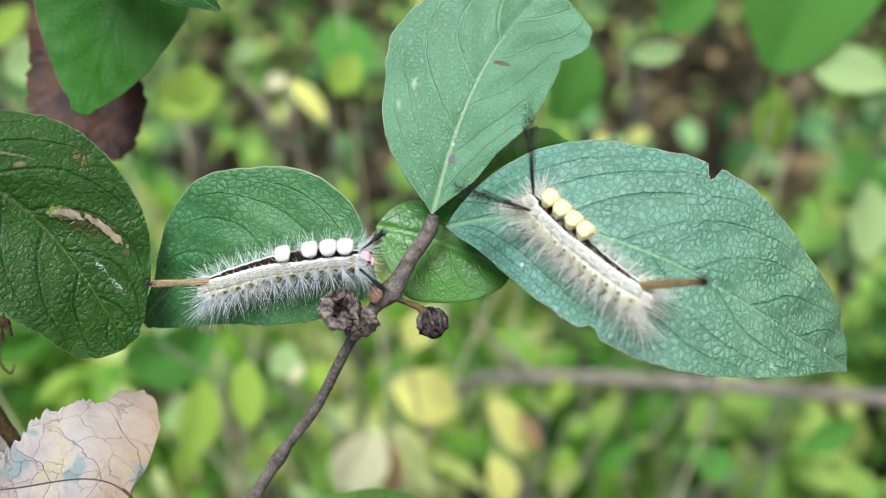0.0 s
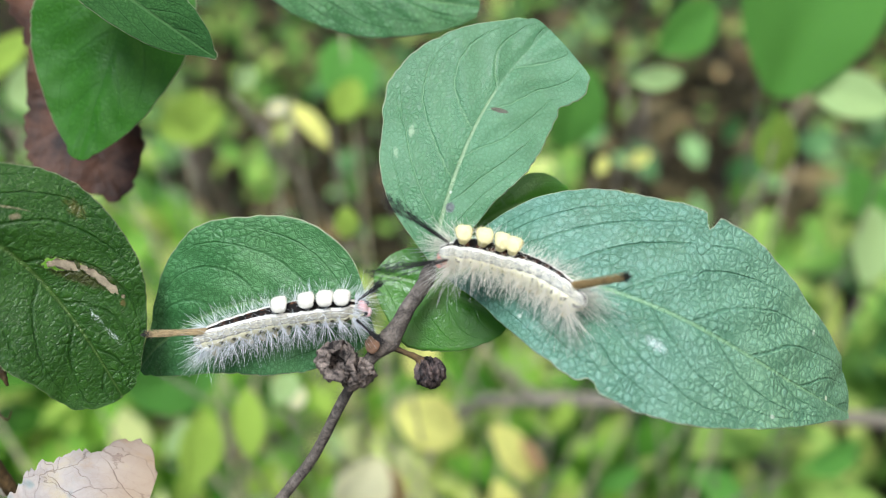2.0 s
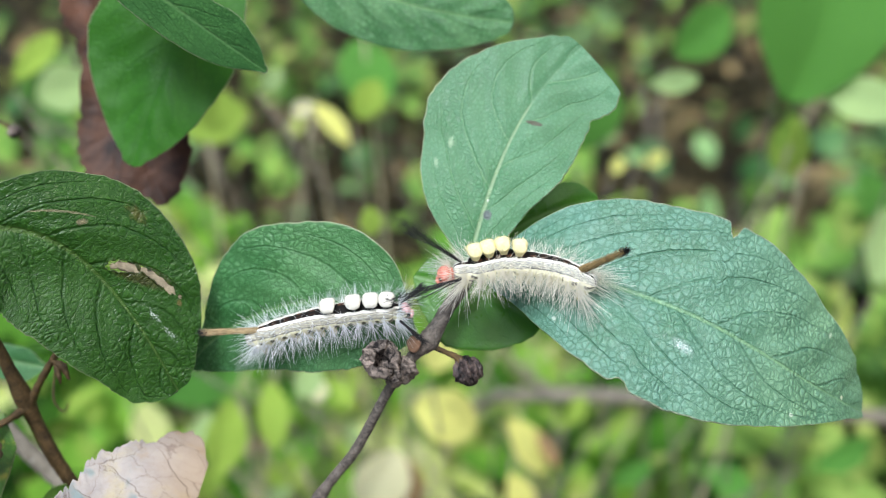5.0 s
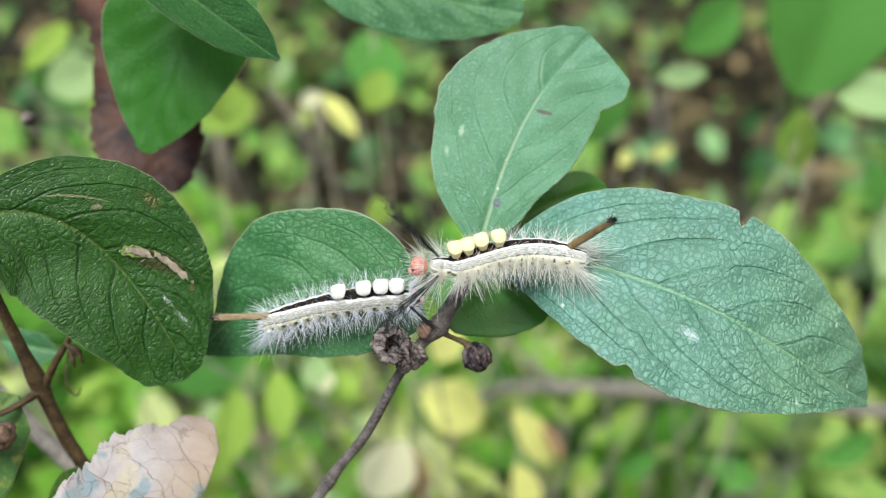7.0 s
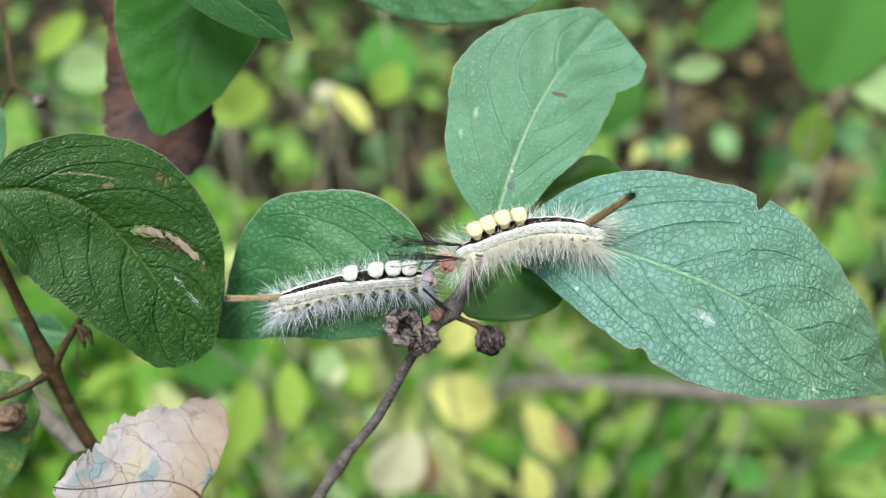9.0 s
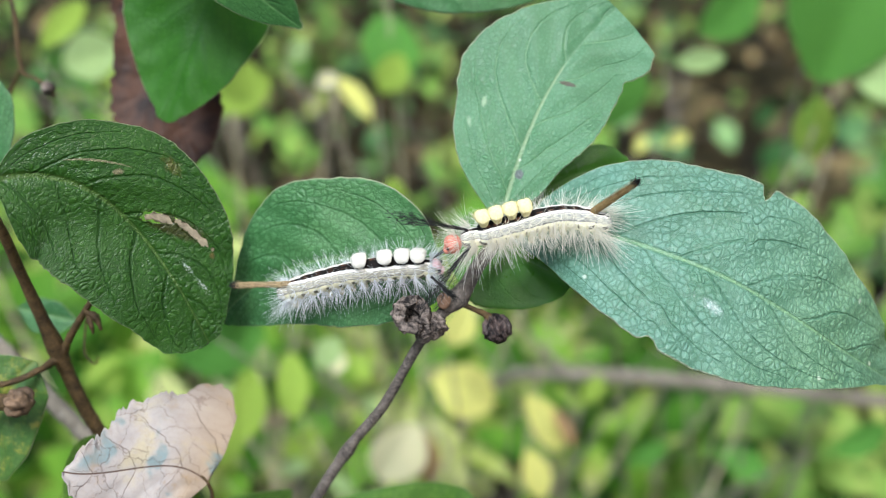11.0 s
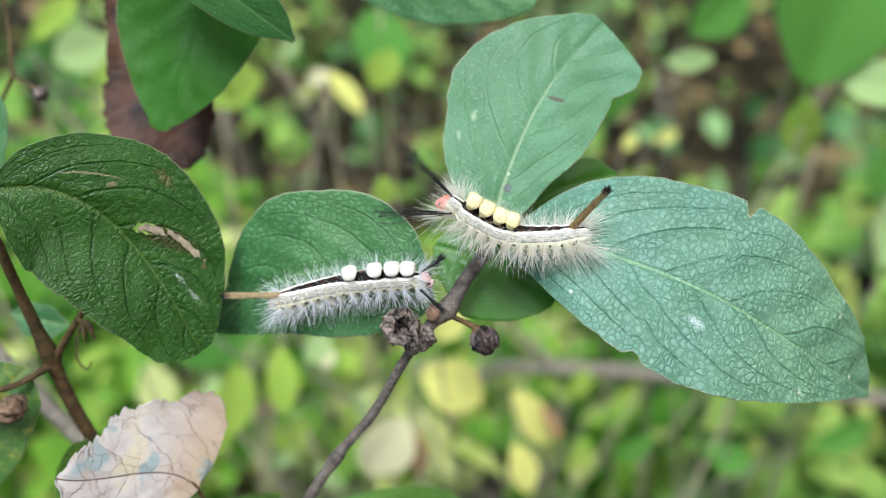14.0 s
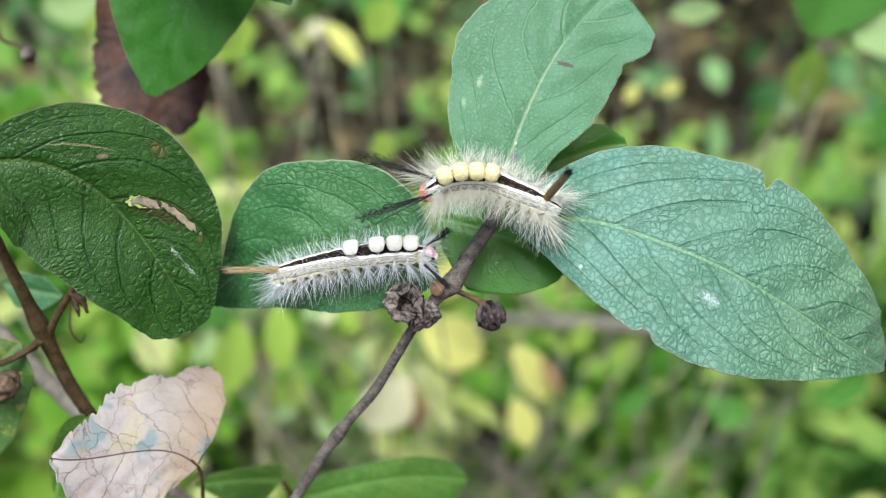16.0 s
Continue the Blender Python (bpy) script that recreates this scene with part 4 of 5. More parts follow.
def build_left_branch():
    ob = thing("honeysuckle_branch", SPRIG, "brown twig with dark green leaves and a dry bud", "branch")
    part("stem", mesh_of("stem", *tube([(-82, 16, 13), (-80.9, 6.5, 6), (-80.2, 1, 1), (-79.8, -5.4, -5), (-77.3, -19.2, -15), (-75, -28.1, -20), (-72.3, -35.2, -24), (-67.2, -48.4, -30), (-60, -66, -36)],
         [0.6, 0.8, 0.85, 0.9, 1.25, 1.25, 1.25, 1.3, 1.4], 12, 0.05, 4, 8, ((0.48, 0.35, 0.03),))), MAT["twig_brown"], ob, "smooth brown bark")
    part("side_twig", mesh_of("side_twig", *merged(tube([(-77.2, -19.4, -15), (-74.5, -15.2, -12), (-70.8, -10.3, -9), (-68.5, -7, -8)], [0.8, 0.65, 0.55, 0.4], 8, 0.1, 3),
         tube([(-71, -10.6, -9), (-69, -11.6, -8.7), (-68.1, -13.8, -9)], [0.4, 0.75, 0.2], 7, 0.3, 4), tube([(-70.6, -11, -9), (-69.6, -13, -8.4), (-69.4, -14.4, -8.6)], [0.3, 0.5, 0.15], 6, 0.3, 6))), MAT["twig_brown"], ob)
    part("side_twig", mesh_of("side_twig", *tube([(-77.4, -19.2, -15), (-78.9, -20.6, -12), (-81.4, -22.2, -9.5), (-84.5, -23.2, -8), (-90, -23.5, -8)], [1.0, 0.6, 0.55, 0.5, 0.4], 9, 0.15, 8)), MAT["twig_brown"], ob)
    part("bud_stalk", mesh_of("bud_stalk", *tube([(-94, -26.5, -7), (-88, -26, -6), (-82, -25.8, -6.2)], [1.1, 1.2, 1.5], 9, 0.15, 9)), MAT["twig_brown"], ob)
    part("bud", lump((-80.6, -25.9, -6.2), 2.6, (1.15, 1, 0.9), 0.10, 1.4, 12, 6, 4, 0.15, (20, 80, 0)), MAT["bud_skin"], ob, "round brown dried bud")
    part("tendril", mesh_of("tendril", *tube([(-76, -11, -25), (-77, -15, -26), (-76.6, -19.5, -25), (-74.6, -21.4, -24.5), (-73.6, -19.8, -24)], [0.22, 0.2, 0.2, 0.18, 0.12], 6, 0.0, 5)), MAT["twig_brown"], ob, "thin curled dry tendril")
    eaten = (((-75.9, 10, 15.4), (-61.7, 15.4, 7.4), (-54.2, -2.6, 0.5), (-48.6, -15.0, -4.7)), (0.52, -0.11, 0.85), (0, 2.2, 5.1, 7.8, 11.1, 13.6, 13.5, 12.2, 9.0, 5.6, 3.0, 0), (8.1, 9.6, 12.1, 12.6, 13.3, 13.8, 13.2, 11.8, 9.5, 7.8, 5.2, 0))
    big = leaf("leaf", "glossy dark green leaf with an eaten hole", ob, "blade_dark", *eaten, nu=300, nv=84, cup=0.01, swell=0.1, period=8.0, wave=0.6, seed=15,
         holes=((24.1, 3.5, 2.7, 0.95, 45), (28.9, 6.5, 4.2, 0.6, 17)))
    skin = leaf("dried_membrane", "dry tan skin left in the eaten hole", big, "membrane", *eaten, nu=300, nv=84, cup=0.01, swell=0.1, period=8.0, wave=0.6, seed=15,
         holes=((29.4, 6.6, 3.9, 0.95, 17), (24.7, 4.2, 2.4, 0.75, 45)), patch=True, thick=0.05)
    skin.location.z = -0.00012
    leaf("leaf", "small dark green leaf on a thin stalk", ob, "blade_mid", ((-91, 10.9, -20), (-92, 16.2, -20), (-92.1, 22.4, -20), (-91.3, 29.5, -20)), (0, -0, 1), (0, 0.1, 0.2, 0.4, 0.7, 2, 3.3, 3.1, 2.4, 1.8, 0.6, 0), (0, 0.3, 0.7, 1.5, 2.5, 2.9, 3.4, 3.3, 3, 2.1, 0.7, 0), nu=40, nv=10, seed=18)
    leaf("leaf", "green leaf yellowing with dark specks", ob, "blade_spotted", ((-80.4, -19.8, -12), (-83.6, -21.2, -12), (-86.8, -28, -12), (-89.9, -40.1, -12)), (0, 0, 1), (3.7, 3.9, 4.4, 5.2, 6.1, 6.6, 7, 7, 6.8, 5.8, 4.9, 0), (0, 0.4, 1, 2.8, 5.8, 7.3, 7.9, 7.7, 6, 3, 1, 0), nu=50, nv=16, seed=21, cup=-0.06)
    leaf("leaf", "small green leaf beside the twig", ob, "blade_mid", ((-93.8, -12.2, -35), (-89.2, -13.3, -35), (-85.2, -14.1, -35), (-82, -14.5, -35)), (0, -0, 1), (0, 0.5, 1.2, 2.5, 3, 3, 3.1, 2.6, 1.5, 0.8, 0.3, 0), (0, 0.4, 1, 2.1, 3.6, 3.7, 3.4, 3.1, 2.1, 1, 0.3, 0), nu=40, nv=10, seed=24)
    leaf("leaf", "fresh yellow-green leaf", ob, "blade_fresh", ((-72, -34.1, -22), (-75.2, -36.4, -22), (-77.4, -41.8, -22), (-78.5, -50.3, -22)), (-0, -0, 1), (0, 0.6, 1.5, 2.4, 2.7, 3, 3, 2.8, 2.6, 2.4, 1.2, 0), (0, 0.3, 0.9, 1.7, 2.5, 2.6, 2.5, 1.9, 1.2, 0.6, 0.2, 0), nu=40, nv=12, seed=27, cup=0.1)
    twig = thing("dry_twig", SPRIG, "thin dark dry twig with withered knobs", "twig")
    part("stem", mesh_of("stem", *merged(tube([(-101, 52, -45), (-99.5, 45, -45), (-98.2, 35.6, -45), (-95, 33.5, -45), (-92.3, 31.8, -45), (-91, 30, -45)], [0.35, 0.5, 0.4, 0.35, 0.7, 0.3], 7, 0.2, 3),
         tube([(-98.2, 35.6, -45), (-104, 28, -50), (-118, 10, -60)], [0.4, 0.5, 0.6], 6, 0.1, 4))), MAT["twig_brown"], twig)
    part("knob", lump((-92.3, 31.7, -44.6), 1.1, (1, 1, 1), 0.5, 1.8, 3, 0, 3), MAT["dry_fruit"], twig)
    stick = thing("stick", SPRIG, "pale tan old stick out of focus", "stick")
    part("stem", mesh_of("stem", *tube([(-112, -16, -55), (-95.5, -33.8, -58), (-83.5, -46.9, -62), (-60, -70, -70)], [1.8, 1.9, 1.8, 1.6], 9, 0.1, 3)), MAT["stick"], stick)


def build_top_branch():
    ob = thing("honeysuckle_branch", SPRIG, "overhanging twig with drooping green leaves", "branch")
    part("stem", mesh_of("stem", *tube([(-96, 62, -22), (-66, 68, -16), (-45, 72, -24), (-12, 76, -31), (25, 84, -40)], [1.3, 1.2, 1.1, 1.0, 0.9], 9, 0.08, 3)), MAT["twig"], ob)
    leaf("leaf", "drooping dark green pointed leaf", ob, "blade_deep", ((-51.8, 73.1, -23.8), (-50.8, 55.6, -23.8), (-57.2, 39.4, -24.1), (-62.7, 23.3, -24.4)), (-0.05, -0, 1), (0, 1.6, 4.3, 7.9, 10.7, 12.2, 12.5, 10.4, 8, 5.1, 2.3, 0), (0, 3.4, 7.2, 10.1, 13, 14.8, 16.2, 14.1, 10, 6.2, 2.4, 0), nu=110, nv=26, cup=-0.06, swell=0.16, wave=0.8, seed=30)
    leaf("leaf", "folded green leaf with a downy underside", ob, "blade_downy", ((-65.7, 59.5, -6), (-53, 50.1, -7.3), (-42.9, 42.8, -8.3), (-35.4, 37.9, -9.1)), (0.1, 0, 1), (0, 1.9, 5.2, 5.3, 5.2, 4.8, 4.6, 5, 3.8, 2.4, 0.8, 0), (0, 1.9, 3.8, 4.4, 4.9, 5.1, 4.9, 4.2, 2.9, 1.4, 0.5, 0), nu=80, nv=18, cup=0.05, wave=0.5, seed=33)
    leaf("leaf", "pale-veined green leaf hanging from above", ob, "blade_mid", ((-38.9, 67.1, -31), (-28.9, 58.4, -31), (-13.6, 53, -31), (7, 51, -31)), (-0, 0, 1), (0, 3.4, 9.1, 11.6, 13, 14.6, 15, 13.6, 11.9, 7.3, 3.8, 0), (0, 0.7, 1.9, 3.9, 6.7, 8.5, 8.9, 8.4, 6.6, 4.7, 2.7, 0), nu=90, nv=22, cup=-0.08, swell=0.3, seed=36)
    dead = thing("dead_leaf", SPRIG, "withered dark brown curled leaf hanging among green ones", "dead leaf")
    leaf("blade", "", dead, "brown_leaf", ((-78.4, 68.3, -45), (-78.2, 53.5, -45), (-72.6, 36.6, -45), (-61.6, 17.4, -45)), (-0, -0, 1), (0, 1.7, 4.7, 7.1, 9, 11.3, 12.3, 12.7, 11, 8.7, 4.7, 0), (0, 3.6, 7.4, 6.6, 5.5, 4.5, 6.3, 9.9, 10.9, 6.7, 2.2, 0), nu=80, nv=18, cup=0.25, wave=1.6, ragged=0.9, seed=39)
    part("stalk", mesh_of("stalk", *tube([(-77.6, 69, -45), (-78, 70, -38), (-80, 66, -22)], [0.5, 0.5, 0.5], 6)), MAT["twig_brown"], dead)


def build_dead_leaf():
    ob = thing("dead_leaf", SPRIG, "dry papery tan leaf with dark veins and ragged rim", "dead leaf")
    leaf("blade", "", ob, "dead_leaf", ((-49.5, -39.2, -9), (-55.3, -32.9, -8.4), (-64, -38, -2.1), (-70.6, -35.8, 0.5)), (0.43, 0.31, 0.85), (4.4, 5.2, 6.7, 9, 11.8, 13.1, 12.8, 11.7, 8.3, 4.5, 1.6, 0), (0, 3.4, 11, 15.2, 12.8, 11.7, 10.3, 7, 5.1, 3.6, 1.2, 0), nu=110, nv=30, cup=0.05, groove=0.2, swell=0.15, period=6, wave=1.3, ragged=0.9, seed=42, wavy_edge=0.7)
    part("stalk", mesh_of("stalk", *tube([(-51.5, -37.0, -8.6), (-50.2, -38.2, -8.8), (-49.4, -39.6, -9.6), (-49.3, -43, -12), (-52, -56, -22), (-60, -66, -35)], [0.2, 0.3, 0.3, 0.32, 0.4, 0.4], 7, 0.05, 2)), MAT["twig_brown"], ob, "thin dark leaf stalk")


def build_lower_leaves():
    ob = thing("low_sprig", SPRIG, "fresh green leaves on a thin twig", "sprig")
    leaf("leaf", "", ob, "blade_fresh", ((-40.1, -50.1, -40), (-44.7, -49.9, -40), (-50.5, -50.5, -40), (-57.3, -51.9, -40)), (-0, 0, 1), (0, 0.5, 1.4, 2.9, 4.1, 4.2, 4.2, 4.2, 2.7, 1.3, 0.4, 0), (3.2, 3.2, 3.1, 3, 2.8, 2.6, 2.3, 2.1, 1.9, 1.1, 0.4, 0), nu=40, nv=10, seed=45)
    leaf("leaf", "", ob, "blade_fresh", ((-38.5, -56.2, -45), (-26, -51.1, -45), (-14.3, -49.2, -45), (-3.5, -50.4, -45)), (0, -0, 1), (0, 0.7, 1.9, 3.5, 3.7, 3.9, 4.1, 4.2, 3.8, 3, 1.5, 0), (0, 0.9, 2.5, 4.9, 6.4, 6.8, 7.2, 6.7, 5.7, 5, 1.8, 0), nu=60, nv=16, seed=48, cup=-0.06)
    part("stem", mesh_of("stem", *tube([(-40, -50.5, -40.3), (-38.5, -56, -45), (-36, -80, -70), (-30, -140, -160)], [0.5, 0.7, 1.0, 1.5], 7, 0.05, 3)), MAT["twig_brown"], ob)


# ---- caterpillars ----
SEGMENTS = 12


def strand(root, way, length, radius, sag, rng, sides=3, steps=4, curl=0.18):
    """One tapering hair, in millimetres."""
    way = way / np.linalg.norm(way)
    side = np.cross(way, rng.normal(size=3))
    side /= np.linalg.norm(side)
    bend = side * rng.uniform(-curl, curl) + sag
    a, b = side, np.cross(way, side)
    verts = []
    for i in range(steps + 1):
        f = i / steps
        c = root + way * length * f + bend * length * f * f
        r = radius * (1 - 0.75 * f)
        for k in range(sides):
            w = 2 * math.pi * k / sides
            verts.append((c + r * (math.cos(w) * a + math.sin(w) * b)) * MM)
    faces = [(i * sides + k, i * sides + (k + 1) % sides, (i + 1) * sides + (k + 1) % sides, (i + 1) * sides + k) for i in range(steps) for k in range(sides)]
    return verts, faces


def segment_shape(i, length=4.0, girth=1.95):
    """A ring of the body about its x axis: plump in the middle, narrow at the joints."""
    nx, na = 10, 40
    end = 0.78 if i in (0, SEGMENTS - 1) else 1.0
    verts, skin = [], []
    for a in range(nx + 1):
        f = a / nx
        x = (f - 0.5) * length
        r = girth * end * (1 - abs(2 * f - 1) ** 4) ** 0.5 * (0.98 + 0.04 * math.sin(3 * f))
        for k in range(na + 1):
            w = 2 * math.pi * k / na
            verts.append(np.array([x, r * 1.02 * math.sin(w), r * 0.95 * math.cos(w)]) * MM)
            v, stripe = min(k, na - k) * 2 / na, float(np.interp(i + 1 - f, [0, 0.8, 1.3, 4.5, 6, 8, 10.1, 10.6, 12], [0.03, 0.07, 0.18, 0.19, 0.115, 0.08, 0.06, 0.002, 0.002]))
            skin.append((f, v / stripe * 0.125 if v < stripe else 0.125 + (v - stripe) / (1 - stripe) * 0.875))
    faces = [(a * (na + 1) + k, a * (na + 1) + k + 1, (a + 1) * (na + 1) + k + 1, (a + 1) * (na + 1) + k) for a in range(nx) for k in range(na)]
    me = mesh_of("segment", verts, faces)
    uv = me.uv_layers.new(name="skin")
    loop = np.empty(len(me.loops), int)
    me.loops.foreach_get("vertex_index", loop)
    uv.data.foreach_set("uv", np.array(skin)[loop].ravel())
    return me


def segment_hair(i, rng, lush):
    """Fans of long hairs from the warts round a ring."""
    pieces = []
    back = (i - (SEGMENTS - 1) / 2) / ((SEGMENTS - 1) / 2)  # -1 at the head, 1 at the tail
    lean = -2.0 * back**3 * abs(back)
    for angle, count, length, spread in ((38, 4, 2.8, 0.5), (54, 7, 2.8, 0.5), (74, 9, 3.1, 0.5), (96, 18, 3.5, 0.45), (116, 20, 3.9, 0.42), (136, 8, 3.5, 0.4)):
        count = count * lush * (1.0 + 0.6 * abs(back) ** 6)
        for side in (1, -1):
            for j in range(int(count)):
                a = radians(angle + rng.normal() * 6) * side
                out = np.array([0, math.sin(a), math.cos(a)])
                root = np.array([rng.normal() * (0.13 * lush - 0.04), 0, 0]) + out * 1.85
                way = out + rng.normal(size=3) * spread + np.array([lean * rng.uniform(0.2, 1.0), 0, 0])
                grow = length * rng.uniform(0.6, 1.25) * (1.0 + (0.45 if lush > 1 else 0.15) * abs(back) ** 4) * (0.9 + 0.12 * lush)
                pieces.append(strand(root, way, grow, 0.032, np.array([-0.06, 0.0, -0.04]), rng))
    if i >= SEGMENTS - 2:
        for j in range(int(26 * lush)):
            a = rng.uniform(-2.6, 2.6)
            out = np.array([-0.35, math.sin(a), math.cos(a)])
            root = np.array([-1.2, 1.5 * math.sin(a), 1.4 * math.cos(a)])
            pieces.append(strand(root, out + np.array([-0.6, 0, 0]) + rng.normal(size=3) * 0.3, rng.uniform(1.2, 2.8), 0.032, np.zeros(3), rng))
    return mesh_of("hair", *merged(*pieces))


def segment_fur(i, rng, lush):
    """Short dense hairs at the foot of the long ones."""
    pieces = []
    for angle in (96, 118, 138) if lush > 1 else (126, 138):
        for side in (1, -1):
            for j in range(int((14 if lush > 1 else 5) * lush)):
                a = radians(angle + rng.normal() * 6) * side
                out = np.array([0, math.sin(a), math.cos(a)])
                root = np.array([rng.normal() * (0.2 + 0.1 * lush), 0, 0]) + out * 1.8
                pieces.append(strand(root, out + rng.normal(size=3) * 0.4, rng.uniform(0.6, 1.9), 0.045, np.zeros(3), rng, 3, 2))
    return mesh_of("fur", *merged(*pieces))


def head_hair(rng, size):
    pieces = []
    for j in range(120):
        a = rng.uniform(0, 2 * math.pi)
        out = np.array([rng.uniform(-0.2, 0.5), math.sin(a), math.cos(a)])
        root = np.array([-0.4, 0.9 * size * math.sin(a), 0.9 * size * math.cos(a)])
        pieces.append(strand(root, out * 0.8 + np.array([rng.uniform(0.3, 1.1), 0, 0]) + rng.normal(size=3) * 0.25, rng.uniform(1.8, 5.0), 0.03, np.zeros(3), rng))
    return mesh_of("hair", *merged(*pieces))


def tuft_shape(rng, i):
    """A dense brush of hairs: narrow at the foot, wide and rounded at the top, fluted by its hairs."""
    nu, nv = 22, 56
    verts = [Vector((0, 0, 0.9)) * MM]
    for a in range(1, nu + 1):
        b = a / nu
        for k in range(nv):
            w = 2 * math.pi * k / nv
            flute = 1 + 0.05 * noise.noise(Vector((math.cos(w) * 6, math.sin(w) * 6, i * 3.1 + 0.5 * b))) + 0.025 * noise.noise(Vector((math.cos(w) * 16, math.sin(w) * 16, i * 1.7)))
            if b < 0.6:
                g = b / 0.6
                r, z = 0.32 + 0.68 * g, 0.9 + 1.75 * g
            else:
                g = (b - 0.6) / 0.4
                r, z = math.cos(g * math.pi / 2) ** 0.7 if g < 1 else 0.0, 2.65 + 0.6 * math.sin(g * math.pi / 2)
            square = 1 / (abs(math.cos(w)) ** 3 + abs(math.sin(w)) ** 3) ** (1 / 3)
            x, y = r * math.cos(w) * square * flute, r * math.sin(w) * square * flute
            verts.append(Vector((x * 1.06, y * 1.32, z - 0.5 * y * y * (z / 3) + 0.12 * noise.noise(Vector((x * 4, y * 4, i)))))* MM)
    faces = [(0, 1 + (k + 1) % nv, 1 + k) for k in range(nv)]
    faces += [(1 + a * nv + k, 1 + a * nv + (k + 1) % nv, 1 + (a + 1) * nv + (k + 1) % nv, 1 + (a + 1) * nv + k) for a in range(nu - 1) for k in range(nv)]
    return mesh_of("tuft", verts, faces)


def tuft_coat(rng):
    """Loose hair ends that stand out of a brush."""
    pieces = []
    for j in range(150):
        w, f = rng.uniform(0, 6.28), math.sqrt(rng.uniform(0.1, 1.0))
        cx, cy = f * math.cos(w), f * math.sin(w)
        root = np.array([cx * 1.05, cy * 1.25, 2.75 - 0.4 * cy * cy - 0.4 * f**4])
        pieces.append(strand(root, np.array([cx * 0.55, cy * 0.5, 1.0]) + rng.normal(size=3) * 0.12, rng.uniform(0.35, 0.75), 0.035, np.zeros(3), rng, 3, 2))
    return mesh_of("bristles", *merged(*pieces))


def pencil(way, length, rng, count=26, knob=0.5, width=0.25, radius=0.04, loose=True):
    """A long bundle of hairs that ends in a feathery tip. Returns the shaft and the tip."""
    way = np.array(way, float)
    way /= np.linalg.norm(way)
    a = np.cross(way, (0.3, 0.9, 0.2))
    a /= np.linalg.norm(a)
    b = np.cross(way, a)
    shaft, tip = [], []
    for j in range(count):
        w, r = rng.uniform(0, 6.28), width * math.sqrt(rng.uniform())
        root = r * (math.cos(w) * a + math.sin(w) * b)
        grow = length * rng.uniform(0.72, 1.0) if loose else length * rng.uniform(0.9, 1.0)
        d = way + (0.05 if loose else 0.012) * rng.normal(size=3) - (0 if loose else 0.4 / length) * root
        shaft.append(strand(root, d, grow, radius, np.zeros(3), rng, 3, 4, 0.07 if loose else 0.045))
        end = root + d / np.linalg.norm(d) * grow
        for k in range(5 if loose else 1):
            tip.append(strand(end - way * rng.uniform(0, 0.30 if loose else 0.05) * length, way + knob * rng.normal(size=3), rng.uniform(0.5, 1.1) if loose else rng.uniform(0.5, 1.2), 0.06 if loose else 0.055, np.zeros(3), rng, 3, 2))
    return mesh_of("shaft", *merged(*shaft)), mesh_of("tip", *merged(*tip))


def spine_frames(points, roll, rear=46.0, neck=0.0):
    """Poses, in the sprig's space, of the rings and the head on a line from head to tail. roll: degrees by which the back leans up the sprig.
    neck: how far the rings behind the head lag when it stretches out."""
    pts = np.array(points, float)
    line = smooth_line(pts, 24)
    s = np.r_[0, np.cumsum(np.linalg.norm(np.diff(line, axis=0), axis=1))]
    out = []
    for i in range(-1, SEGMENTS):
        f = (i + 1.15) / (SEGMENTS + 0.35)
        f += neck * (f / 0.16 * 0.593 if f < 0.16 else (1 - f) ** 3) if i >= 0 else 0.0
        c = np.array([np.interp(f * s[-1], s, line[:, k]) for k in range(3)])
        h = 0.05
        fore = np.array([np.interp(max(0, f - h) * s[-1], s, line[:, k]) for k in range(3)])
        aft = np.array([np.interp(min(1, f + h) * s[-1], s, line[:, k]) for k in range(3)])
        x = fore - aft
        x /= np.linalg.norm(x)
        up = np.array([-x[1], x[0], 0.0])
        up = up / np.linalg.norm(up) * (1 if -x[0] < 0 else -1)
        lean = radians(roll + (rear - roll) * max(0.0, (i - 3) / (SEGMENTS - 4)))
        z = math.cos(lean) * np.array([0, 0, 1.0]) + math.sin(lean) * up
        z -= (z @ x) * x
        z /= np.linalg.norm(z)
        y = np.cross(z, x)
        m = Matrix(np.column_stack([x, y, z]).tolist()).to_4x4()
        m.translation = Vector(c * MM)
        out.append(m)
    return out


